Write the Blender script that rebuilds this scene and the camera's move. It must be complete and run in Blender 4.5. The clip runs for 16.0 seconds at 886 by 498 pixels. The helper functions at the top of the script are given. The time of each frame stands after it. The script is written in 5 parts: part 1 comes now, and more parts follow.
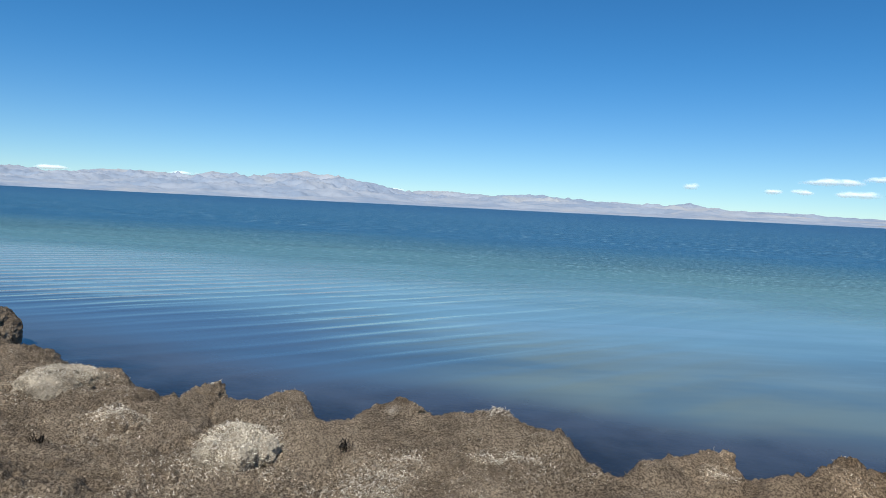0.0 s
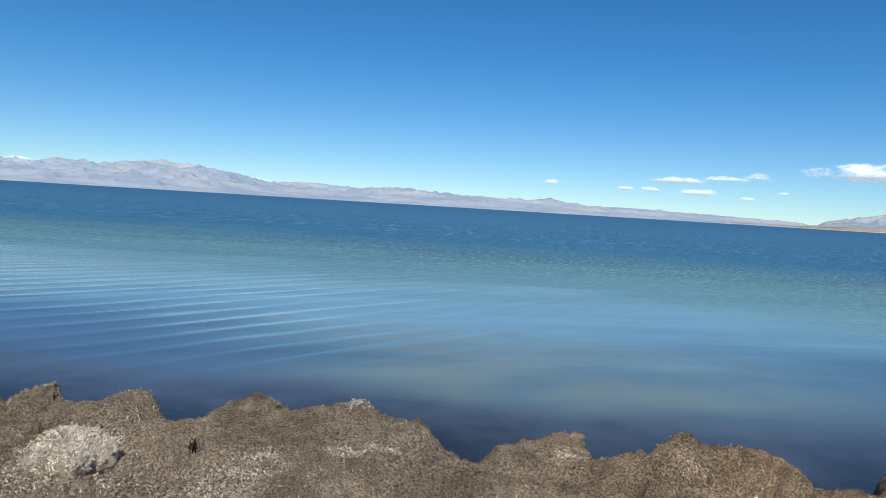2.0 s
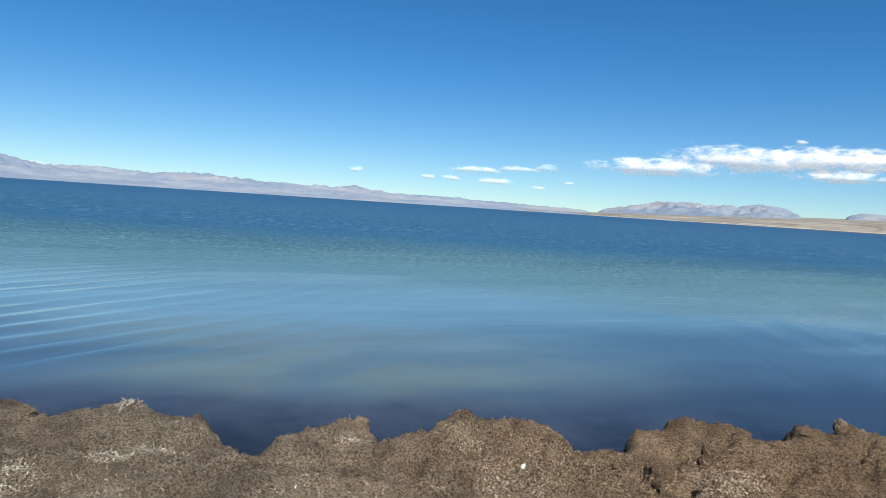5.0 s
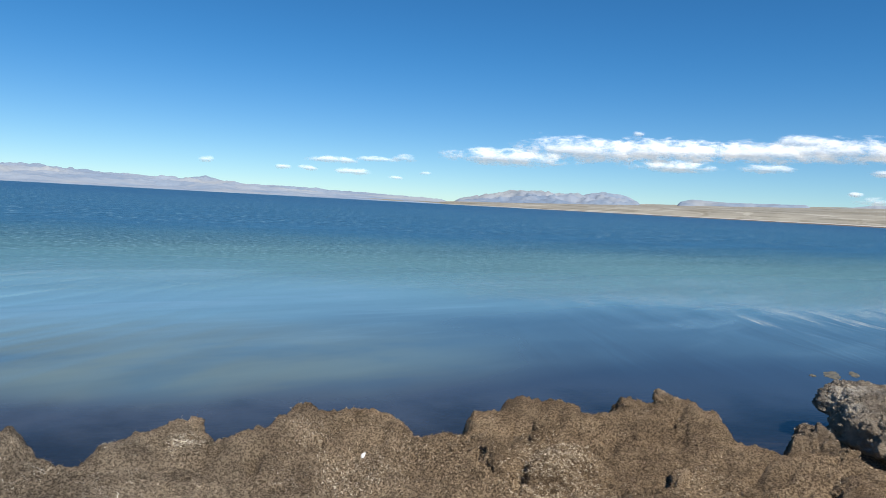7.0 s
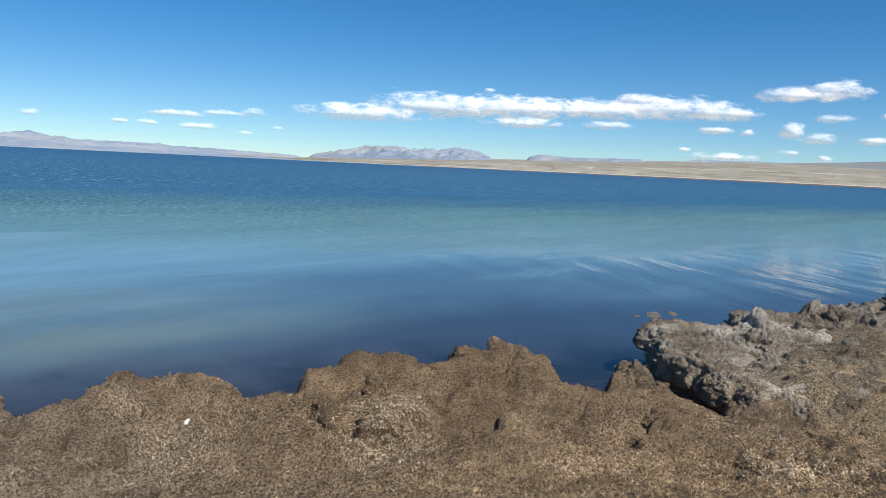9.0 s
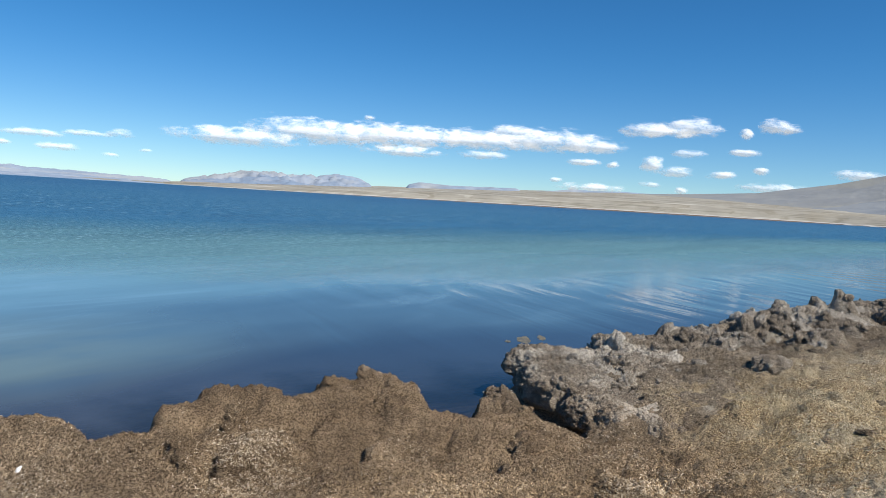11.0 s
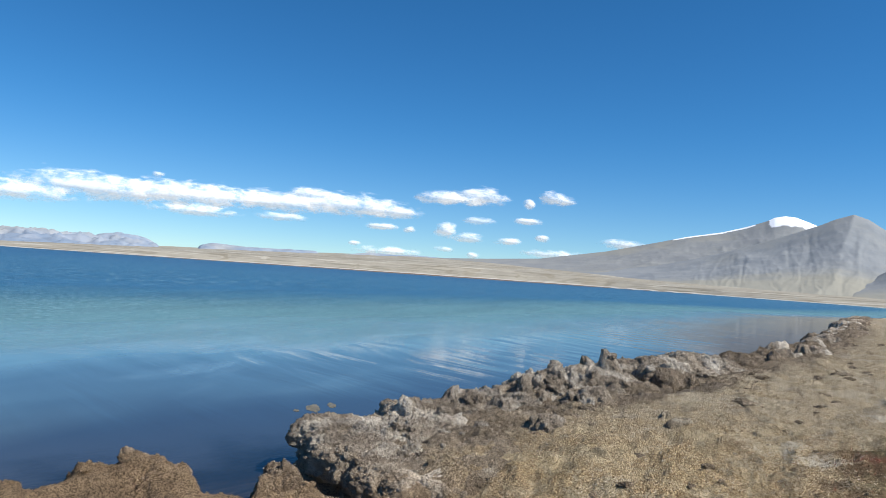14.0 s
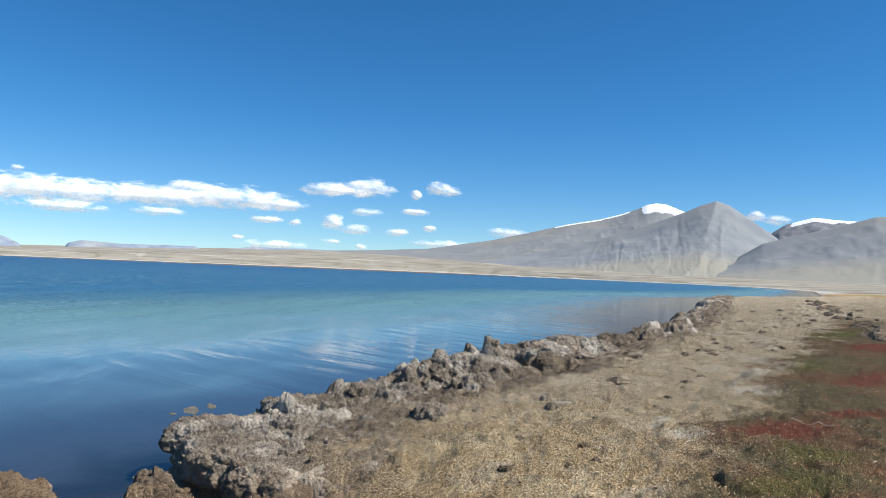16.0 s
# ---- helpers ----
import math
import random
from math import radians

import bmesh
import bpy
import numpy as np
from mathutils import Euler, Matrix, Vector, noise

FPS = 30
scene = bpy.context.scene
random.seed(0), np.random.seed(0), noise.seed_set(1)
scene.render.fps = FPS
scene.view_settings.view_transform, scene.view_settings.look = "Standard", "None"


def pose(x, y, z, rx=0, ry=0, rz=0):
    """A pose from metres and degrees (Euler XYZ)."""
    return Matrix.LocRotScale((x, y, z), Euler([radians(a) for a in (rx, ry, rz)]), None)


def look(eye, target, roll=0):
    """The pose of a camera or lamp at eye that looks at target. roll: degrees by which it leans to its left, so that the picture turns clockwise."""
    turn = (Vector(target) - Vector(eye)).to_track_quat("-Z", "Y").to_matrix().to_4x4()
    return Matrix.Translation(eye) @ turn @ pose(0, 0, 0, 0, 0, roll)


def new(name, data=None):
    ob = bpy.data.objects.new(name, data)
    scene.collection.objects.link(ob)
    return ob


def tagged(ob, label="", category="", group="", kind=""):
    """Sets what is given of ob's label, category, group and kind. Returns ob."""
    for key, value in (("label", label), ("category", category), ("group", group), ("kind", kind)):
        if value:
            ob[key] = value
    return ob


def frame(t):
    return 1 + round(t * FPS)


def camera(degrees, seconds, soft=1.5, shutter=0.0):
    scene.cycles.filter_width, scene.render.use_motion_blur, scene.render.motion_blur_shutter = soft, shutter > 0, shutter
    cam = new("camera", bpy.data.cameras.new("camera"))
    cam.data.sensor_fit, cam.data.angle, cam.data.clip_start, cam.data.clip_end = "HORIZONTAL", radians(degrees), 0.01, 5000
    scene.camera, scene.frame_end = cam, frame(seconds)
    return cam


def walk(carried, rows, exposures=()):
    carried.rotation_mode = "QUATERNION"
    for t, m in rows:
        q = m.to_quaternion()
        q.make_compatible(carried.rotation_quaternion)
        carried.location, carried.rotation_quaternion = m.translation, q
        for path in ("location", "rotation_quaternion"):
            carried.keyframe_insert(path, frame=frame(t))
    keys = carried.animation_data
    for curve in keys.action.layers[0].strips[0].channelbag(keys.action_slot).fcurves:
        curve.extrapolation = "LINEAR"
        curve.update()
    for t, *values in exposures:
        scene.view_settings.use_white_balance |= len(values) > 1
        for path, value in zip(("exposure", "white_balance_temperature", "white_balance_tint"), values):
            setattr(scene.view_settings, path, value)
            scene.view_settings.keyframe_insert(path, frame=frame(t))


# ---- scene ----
cam = camera(63.14, 16.0, soft=0.9)
# seconds, place, heading (to the left of +y), pitch, roll
ROWS = [
    (0.0, 0.001, -0.000, 2.401, -1.73, -3.42, 2.80),
    (0.5, 0.030, 0.002, 2.390, -3.95, -3.70, 3.04),
    (1.0, 0.064, 0.018, 2.392, -6.71, -4.04, 2.96),
    (1.5, 0.080, 0.052, 2.377, -10.29, -4.00, 3.29),
    (2.0, 0.084, 0.056, 2.379, -12.22, -3.44, 3.46),
    (2.5, 0.120, 0.039, 2.379, -15.65, -3.24, 3.43),
    (3.0, 0.155, 0.040, 2.374, -19.30, -3.26, 3.66),
    (3.5, 0.190, 0.032, 2.371, -21.95, -2.95, 4.02),
    (4.0, 0.223, 0.034, 2.367, -24.21, -3.04, 3.88),
    (6.3, 0.353, -0.057, 2.411, -33.35, -3.52, 3.45),
    (6.5, 0.370, -0.064, 2.402, -34.73, -3.44, 3.32),
    (7.0, 0.439, -0.094, 2.394, -38.81, -3.63, 3.10),
    (7.5, 0.502, -0.112, 2.381, -42.69, -4.22, 2.86),
    (8.0, 0.574, -0.113, 2.364, -45.60, -5.36, 2.82),
    (8.5, 0.634, -0.140, 2.351, -47.73, -6.00, 2.93),
    (8.7, 0.659, -0.154, 2.359, -48.81, -6.19, 2.90),
    (10.8, 0.766, -0.223, 2.390, -58.54, -5.04, 3.14),
    (11.0, 0.787, -0.237, 2.379, -59.76, -3.89, 3.45),
    (11.5, 0.839, -0.248, 2.383, -63.85, -3.35, 3.87),
    (12.0, 0.862, -0.269, 2.387, -66.37, -2.64, 4.24),
    (12.5, 0.875, -0.287, 2.393, -68.87, -1.14, 4.23),
    (13.0, 0.914, -0.293, 2.409, -70.67, 0.10, 4.27),
    (13.5, 0.930, -0.303, 2.415, -73.50, 1.43, 4.28),
    (14.0, 0.943, -0.315, 2.413, -75.30, 2.11, 3.95),
    (14.5, 0.971, -0.334, 2.420, -76.96, 2.50, 3.37),
    (15.0, 1.003, -0.357, 2.421, -78.43, 2.48, 2.84),
    (15.5, 1.017, -0.384, 2.417, -80.09, 1.75, 2.25),
    (16.0, 1.030, -0.389, 2.415, -84.20, 1.89, 2.33),
]
walk(cam, [(t, pose(x, y, z, 0, 0, yaw) @ pose(0, 0, 0, 90 + pitch) @ pose(0, 0, 0, 0, 0, roll)) for t, x, y, z, yaw, pitch, roll in ROWS],
     exposures=[(0, 0.0), (8.5, 0.0), (12, 0.12), (14, 0.2), (16, 0.27)])

# ---------------------------------------------------------------- daylight
SUN_AZ, SUN_EL = 170.0, 50.0          # heading of the sun (to the left of +y) and its height
to_sun = Vector((-math.sin(radians(SUN_AZ)) * math.cos(radians(SUN_EL)), math.cos(radians(SUN_AZ)) * math.cos(radians(SUN_EL)), math.sin(radians(SUN_EL))))
world = bpy.data.worlds.new("world")
scene.world = world
world.use_nodes = True
wn = world.node_tree.nodes
sky = wn.new("ShaderNodeTexSky")
sky.sky_type = "NISHITA"
sky.sun_disc = False
sky.sun_elevation = radians(SUN_EL)
sky.sun_rotation = math.atan2(to_sun.x, to_sun.y)
sky.altitude, sky.air_density, sky.dust_density, sky.ozone_density = 2600, 1.0, 0.0, 3.0
wn["Background"].inputs["Strength"].default_value = 0.096
deep = wn.new("ShaderNodeMix")                 # the thin, dry high-altitude air: a cleaner, deeper blue
deep.data_type, deep.blend_type = "RGBA", "MULTIPLY"
deep.inputs[0].default_value = 1.0
toward = wn.new("ShaderNodeTexCoord")
height = wn.new("ShaderNodeSeparateXYZ")
world.node_tree.links.new(toward.outputs["Generated"], height.inputs[0])
haze = wn.new("ShaderNodeMapRange")            # paler air low over the lake
haze.interpolation_type = "SMOOTHERSTEP"
for key, value in (("From Min", 0.0), ("From Max", 0.24), ("To Min", 0.0), ("To Max", 1.0)):
    haze.inputs[key].default_value = value
world.node_tree.links.new(height.outputs["Z"], haze.inputs["Value"])
tint = wn.new("ShaderNodeMix")
tint.data_type = "RGBA"
tint.inputs[6].default_value = (0.80, 0.985, 1.09, 1)
tint.inputs[7].default_value = (0.67, 0.985, 1.16, 1)
world.node_tree.links.new(haze.outputs[0], tint.inputs[0])
world.node_tree.links.new(tint.outputs[2], deep.inputs[7])
world.node_tree.links.new(sky.outputs[0], deep.inputs[6])
clean = wn.new("ShaderNodeHueSaturation")
clean.inputs["Saturation"].default_value = 1.12
world.node_tree.links.new(deep.outputs[2], clean.inputs["Color"])
world.node_tree.links.new(clean.outputs[0], wn["Background"].inputs["Color"])
sun = new("sun", bpy.data.lights.new("sun", "SUN"))
sun.data.energy, sun.data.angle, sun.data.color = 5.0, radians(0.5), (1.0, 0.95, 0.87)
sun.matrix_world = look(to_sun * 100, (0, 0, 0))
scene.view_settings.exposure = 0.0

# ---------------------------------------------------------------- noise on arrays


def _hash(ix, iy, iz, seed):
    h = (ix.astype(np.int64) * 374761393 + iy.astype(np.int64) * 668265263 + iz.astype(np.int64) * 2147483647 + seed * 974634777) & 0xFFFFFFFF
    h = ((h ^ (h >> 13)) * 1274126177) & 0xFFFFFFFF
    h = ((h ^ (h >> 16)) * 2246822519) & 0xFFFFFFFF
    return ((h ^ (h >> 15)) & 0xFFFFFF) / float(0xFFFFFF) * 2 - 1


def vnoise(x, y, z=None, seed=0):
    """Smooth noise in -1..1 on arrays, in two or three dimensions."""
    x, y = np.asarray(x, float), np.asarray(y, float)
    ix, iy = np.floor(x), np.floor(y)
    fx, fy = x - ix, y - iy
    fx, fy = fx * fx * fx * (fx * (fx * 6 - 15) + 10), fy * fy * fy * (fy * (fy * 6 - 15) + 10)

    def flat(jz):
        a = _hash(ix, iy, jz, seed) * (1 - fx) + _hash(ix + 1, iy, jz, seed) * fx
        b = _hash(ix, iy + 1, jz, seed) * (1 - fx) + _hash(ix + 1, iy + 1, jz, seed) * fx
        return a * (1 - fy) + b * fy

    if z is None:
        return flat(np.zeros_like(ix))
    z = np.asarray(z, float)
    iz = np.floor(z)
    fz = z - iz
    fz = fz * fz * fz * (fz * (fz * 6 - 15) + 10)
    return flat(iz) * (1 - fz) + flat(iz + 1) * fz


def fbm(x, y, z=None, octaves=4, gain=0.5, seed=0, ridged=False):
    total, amp, f, norm = 0.0, 1.0, 1.0, 0.0
    for k in range(octaves):
        n = vnoise(x * f + 17.3 * k, y * f - 9.1 * k, None if z is None else z * f + 4.7 * k, seed + k)
        total = total + amp * (1 - 2 * np.abs(n) if ridged else n)
        norm += amp
        amp *= gain
        f *= 2.03
    return total / norm


def smooth(a, b, x):
    s = np.clip((x - a) / (b - a), 0, 1)
    return s * s * (3 - 2 * s)


# ---------------------------------------------------------------- materials


class Nodes:
    """A short hand for node materials."""

    def __init__(self, name):
        self.mat = bpy.data.materials.new(name)
        self.mat.use_nodes = True
        self.tree = self.mat.node_tree
        self.tree.nodes.clear()
        self.out = self.tree.nodes.new("ShaderNodeOutputMaterial")
        self.pos = self.tree.nodes.new("ShaderNodeNewGeometry").outputs["Position"]

    def add(self, kind, **inputs):
        node = self.tree.nodes.new(kind)
        for key, value in inputs.items():
            self.put(node.inputs[key.replace("_", " ")], value)
        return node

    def put(self, socket, value):
        if isinstance(value, bpy.types.NodeSocket):
            self.tree.links.new(value, socket)
        elif isinstance(value, (tuple, list)) and len(value) == 3 and socket.type == "RGBA":
            socket.default_value = (*value, 1)
        else:
            socket.default_value = value

    def noise(self, scale, detail=4.0, rough=0.55, stretch=None, vector=None, distortion=0.0):
        v = vector or self.pos
        if stretch:
            m = self.add("ShaderNodeMapping", Vector=v)
            m.inputs["Scale"].default_value = stretch
            v = m.outputs[0]
        return self.add("ShaderNodeTexNoise", Vector=v, Scale=scale, Detail=detail, Roughness=rough, Distortion=distortion).outputs["Fac"]

    def ramp(self, fac, a, b, lo=0.0, hi=1.0):
        n = self.add("ShaderNodeMapRange", Value=fac)
        n.interpolation_type = "SMOOTHSTEP"
        for key, value in (("From Min", a), ("From Max", b), ("To Min", lo), ("To Max", hi)):
            n.inputs[key].default_value = value
        return n.outputs[0]

    def math(self, op, a, b=0.0, c=0.0):
        n = self.tree.nodes.new("ShaderNodeMath")
        n.operation = op
        for s, value in zip(n.inputs, (a, b, c)):
            self.put(s, value)
        return n.outputs[0]

    def mix(self, fac, a, b):
        n = self.tree.nodes.new("ShaderNodeMix")
        n.data_type = "RGBA"
        self.put(n.inputs[0], fac)
        self.put(n.inputs[6], a)
        self.put(n.inputs[7], b)
        return n.outputs[2]

    def attr(self, name):
        n = self.tree.nodes.new("ShaderNodeAttribute")
        n.attribute_name = name
        return n.outputs["Fac"]

    def bump(self, height, strength, distance, normal=None):
        n = self.add("ShaderNodeBump", Height=height, Strength=strength, Distance=distance)
        if normal:
            self.put(n.inputs["Normal"], normal)
        return n.outputs[0]

    def warmer(self, color):
        """The weed is greyer at the near end of the bank and a fresher brown about the inlet."""
        x = self.add("ShaderNodeSeparateXYZ", Vector=self.pos).outputs["X"]
        n = self.tree.nodes.new("ShaderNodeMix")
        n.data_type, n.blend_type = "RGBA", "MULTIPLY"
        self.put(n.inputs[0], self.math("MULTIPLY", self.ramp(x, 1.0, 5.0, 0.0, 1.0), self.ramp(x, 6.6, 8.2, 1.0, 0.0)))
        self.put(n.inputs[6], color)
        self.put(n.inputs[7], (1.1, 0.98, 0.845))
        return n.outputs[2]

    def patchy(self, color, low=0.78, high=1.32):
        """Lighter and darker stretches, a hand and a step across."""
        tone = self.math("ADD", self.math("MULTIPLY", self.noise(1.15, 4, 0.6, None, None, 0.5), 0.6), self.math("MULTIPLY", self.noise(4.6, 4, 0.6), 0.4))
        n = self.tree.nodes.new("ShaderNodeMix")
        n.data_type, n.blend_type = "RGBA", "MULTIPLY"
        n.inputs[0].default_value = 1.0
        self.put(n.inputs[6], color)
        self.put(n.inputs[7], self.mix(self.ramp(tone, 0.38, 0.62), (low, low * 0.97, low * 0.94), (high, high * 0.98, high * 0.95)))
        return n.outputs[2]

    def done(self, color, rough=0.9, normal=None, spec=0.2, **more):
        b = self.add("ShaderNodeBsdfPrincipled", Base_Color=color, Roughness=rough, **more)
        b.inputs["Specular IOR Level"].default_value = spec
        if normal:
            self.put(b.inputs["Normal"], normal)
        self.tree.links.new(b.outputs[0], self.out.inputs[0])
        return self.mat


def weed_material(name, dark, mid, light, white, white_at):
    """Dried water weed: matted fibres, brown to straw, with a bleached salt crust in patches."""
    n = Nodes(name)
    fibre = n.noise(70, 5, 0.65, (1, 1, 2.2))
    fibre2 = n.noise(160, 3, 0.6, (1, 2.5, 1))
    lump = n.noise(5.5, 5, 0.6)
    col = n.mix(n.ramp(fibre, 0.44, 0.565), dark, mid)
    col = n.mix(n.ramp(fibre2, 0.56, 0.66, 0, 0.85), col, light)
    col = n.mix(n.ramp(lump, 0.35, 0.62, 0.45, 0.0), col, dark)
    crust = n.ramp(n.math("MULTIPLY_ADD", fibre, 0.28, n.noise(1.5, 4, 0.6)), white_at, white_at + 0.22, 0, 0.66)
    col = n.mix(crust, col, n.mix(n.ramp(fibre2, 0.4, 0.6), light, white))
    col = n.patchy(n.warmer(col))
    h = n.math("ADD", n.math("MULTIPLY", fibre, 0.6), n.math("MULTIPLY", fibre2, 0.4))
    warp = n.add("ShaderNodeVectorMath", **{})
    warp.operation = "MULTIPLY_ADD"
    n.put(warp.inputs[0], n.add("ShaderNodeTexNoise", Vector=n.pos, Scale=30.0, Detail=2.0).outputs["Color"])
    warp.inputs[1].default_value = (0.05, 0.05, 0.05)
    n.put(warp.inputs[2], n.pos)
    cells = n.add("ShaderNodeTexVoronoi", Vector=warp.outputs[0], Scale=24.0)
    crumbs = n.math("MULTIPLY", n.ramp(n.noise(2.4, 3, 0.5), 0.38, 0.6), n.math("SUBTRACT", 1.0, cells.outputs["Distance"]))
    nor = n.bump(h, 1.0, 0.03, n.bump(crumbs, 0.8, 0.035, n.bump(n.noise(17, 6, 0.7), 1.0, 0.09)))
    return n.done(col, 0.95, nor, 0.1)


WEED = weed_material("dried_weed", (0.135, 0.107, 0.079), (0.395, 0.322, 0.237), (0.63, 0.545, 0.415), (0.72, 0.68, 0.6), 0.72)
WEED_WHITE = weed_material("bleached_weed", (0.16, 0.132, 0.098), (0.44, 0.375, 0.28), (0.66, 0.585, 0.46), (0.74, 0.69, 0.58), 0.56)
WEED_GREY = weed_material("weathered_weed", (0.165, 0.136, 0.107), (0.46, 0.39, 0.31), (0.70, 0.63, 0.525), (0.80, 0.765, 0.70), 0.58)
WEED_DAMP = weed_material("damp_weed", (0.11, 0.089, 0.069), (0.33, 0.268, 0.203), (0.50, 0.42, 0.32), (0.62, 0.57, 0.49), 0.74)


def ground_material():
    n = Nodes("shore_ground")
    inland, far = n.attr("inland"), n.attr("far")
    fine, fine2 = n.noise(55, 6, 0.65), n.noise(150, 3, 0.6, (1, 2.4, 1))
    mid, big = n.noise(3.2, 5, 0.6), n.noise(0.55, 5, 0.6)
    # matted weed at the edge of the bank
    weed = n.mix(n.ramp(fine, 0.43, 0.575), (0.135, 0.107, 0.079), (0.395, 0.322, 0.237))
    weed = n.mix(n.ramp(fine2, 0.54, 0.70, 0, 0.8), weed, (0.60, 0.51, 0.38))
    weed = n.patchy(n.warmer(weed))
    # dry straw-coloured turf further in
    turf = n.mix(n.ramp(fine, 0.42, 0.58), (0.31, 0.205, 0.105), (0.76, 0.565, 0.31))
    turf = n.mix(n.ramp(n.math("MULTIPLY_ADD", fine, 0.5, mid), 0.80, 0.92, 0, 0.6), turf, (0.20, 0.152, 0.1))
    turf = n.mix(n.ramp(n.math("MULTIPLY_ADD", fine, 0.6, n.noise(7.5, 4, 0.6)), 0.86, 1.0, 0, 0.6), turf, (0.66, 0.56, 0.4))
    turf = n.mix(n.ramp(n.math("MULTIPLY_ADD", fine, 0.4, n.noise(1.4, 5, 0.65)), 0.66, 0.84, 0, 0.7), turf, (0.76, 0.61, 0.37))
    turf = n.mix(n.ramp(n.noise(0.75, 5, 0.62, None, None, 0.8), 0.52, 0.66, 0, 0.6), turf, n.mix(fine, (0.2, 0.13, 0.075), (0.42, 0.29, 0.165)))
    turf = n.mix(n.ramp(n.math("MULTIPLY_ADD", fine2, 0.5, n.noise(2.1, 6, 0.7, (0.5, 1, 1), None, 1.0)), 0.80, 0.92, 0, 0.7), turf, (0.84, 0.70, 0.46))
    turf = n.mix(n.ramp(n.noise(60, 2, 0.5), 0.66, 0.72, 0, 0.8), turf, (0.10, 0.078, 0.055))
    turf = n.mix(n.ramp(n.math("MULTIPLY_ADD", fine2, 0.5, n.math("MULTIPLY_ADD", fine, 0.5, big)), 1.0, 1.16, 0, 0.75), turf, (0.70, 0.6, 0.44))
    turf = n.mix(n.ramp(n.math("MULTIPLY_ADD", fine, 0.5, n.math("MULTIPLY_ADD", n.noise(9, 5, 0.65), 0.7, n.math("MULTIPLY", n.attr("pale"), 0.7))), 0.9, 1.2, 0, 0.8), turf, (0.76, 0.69, 0.56))
    sep = n.add("ShaderNodeSeparateXYZ", Vector=n.pos)
    turf = n.mix(n.ramp(sep.outputs["X"], 6.5, 12.0, 0.0, 0.42), turf, n.mix(n.ramp(n.math("MULTIPLY_ADD", fine2, 0.5, n.math("MULTIPLY_ADD", mid, 0.5, fine)), 0.86, 1.12), (0.235, 0.205, 0.155), (0.70, 0.64, 0.52)))
    edge = n.math("SUBTRACT", n.math("MULTIPLY_ADD", mid, 1.8, inland), n.ramp(sep.outputs["X"], 3.5, 8.5, 2.2, 0.0))
    col = n.mix(n.ramp(edge, 2.2, 3.5), weed, turf)
    # low red and green salt plants
    patch = n.noise(0.8, 4, 0.6, None, None, 0.6)
    plant = n.mix(n.ramp(patch, 0.42, 0.58), (0.205, 0.17, 0.098), (0.262, 0.16, 0.095))
    plant = n.mix(n.ramp(n.math("MULTIPLY_ADD", fine, 0.5, n.attr("red")), 0.5, 1.1, 0, 0.75), plant, (0.30, 0.075, 0.06))
    plant = n.mix(n.ramp(n.math("MULTIPLY_ADD", fine, 0.5, n.attr("green")), 0.5, 1.1, 0, 0.75), plant, (0.185, 0.19, 0.06))
    plant = n.mix(n.ramp(fine, 0.44, 0.58, 0.5, 0.0), plant, (0.085, 0.07, 0.04))
    plant = n.mix(n.ramp(fine2, 0.62, 0.72, 0.0, 0.6), plant, (0.38, 0.31, 0.19))
    col = n.mix(n.ramp(n.math("MULTIPLY_ADD", n.noise(5, 5, 0.7), 0.8, n.math("MULTIPLY_ADD", mid, 0.7, n.attr("plants"))), 0.85, 1.55), col, plant)
    # a damp hollow of mud behind the ridge
    away = n.add("ShaderNodeMapping", Vector=n.pos)
    away.vector_type = "TEXTURE"
    away.inputs["Location"].default_value = (13.4, -1.15, 0.9)
    away.inputs["Rotation"].default_value = (0, 0, radians(-28))
    away.inputs["Scale"].default_value = (2.6, 0.62, 3.0)
    dist = n.add("ShaderNodeVectorMath", **{})
    dist.operation = "LENGTH"
    n.tree.links.new(away.outputs[0], dist.inputs[0])
    mud = n.ramp(n.math("MULTIPLY_ADD", mid, 0.7, dist.outputs["Value"]), 0.95, 1.45, 0.9, 0.0)
    col = n.mix(mud, col, n.mix(n.ramp(fine, 0.3, 0.7), (0.15, 0.118, 0.09), (0.24, 0.195, 0.148)))
    col = n.mix(n.attr("ochre"), col, (0.42, 0.27, 0.08))
    # the plains far off: beige gravel with streaks, haze included in the tones, a white beach
    streak = n.noise(0.012, 6, 0.65, (1, 1, 6))
    plain = n.mix(n.ramp(streak, 0.35, 0.68), (0.305, 0.282, 0.232), (0.375, 0.345, 0.28))
    plain = n.mix(n.ramp(n.noise(0.004, 5, 0.6), 0.52, 0.66, 0, 0.5), plain, (0.25, 0.215, 0.15))
    plain = n.mix(n.ramp(n.noise(0.02, 6, 0.7), 0.56, 0.63, 0, 0.5), plain, (0.2, 0.172, 0.12))
    plain = n.mix(n.ramp(n.noise(0.013, 6, 0.7), 0.60, 0.66, 0, 0.6), plain, (0.50, 0.465, 0.39))
    terrace = n.noise(0.05, 5, 0.6, (0.09, 0.09, 7.0))
    plain = n.mix(n.ramp(terrace, 0.53, 0.63, 0, 0.75), plain, (0.19, 0.17, 0.125))
    plain = n.mix(n.ramp(n.noise(0.04, 5, 0.6, (0.13, 0.13, 9.0)), 0.58, 0.66, 0, 0.8), plain, (0.52, 0.485, 0.41))
    plain = n.mix(n.ramp(inland, 5, 14, 0.8, 0), plain, (0.56, 0.53, 0.48))
    col = n.mix(far, col, plain)
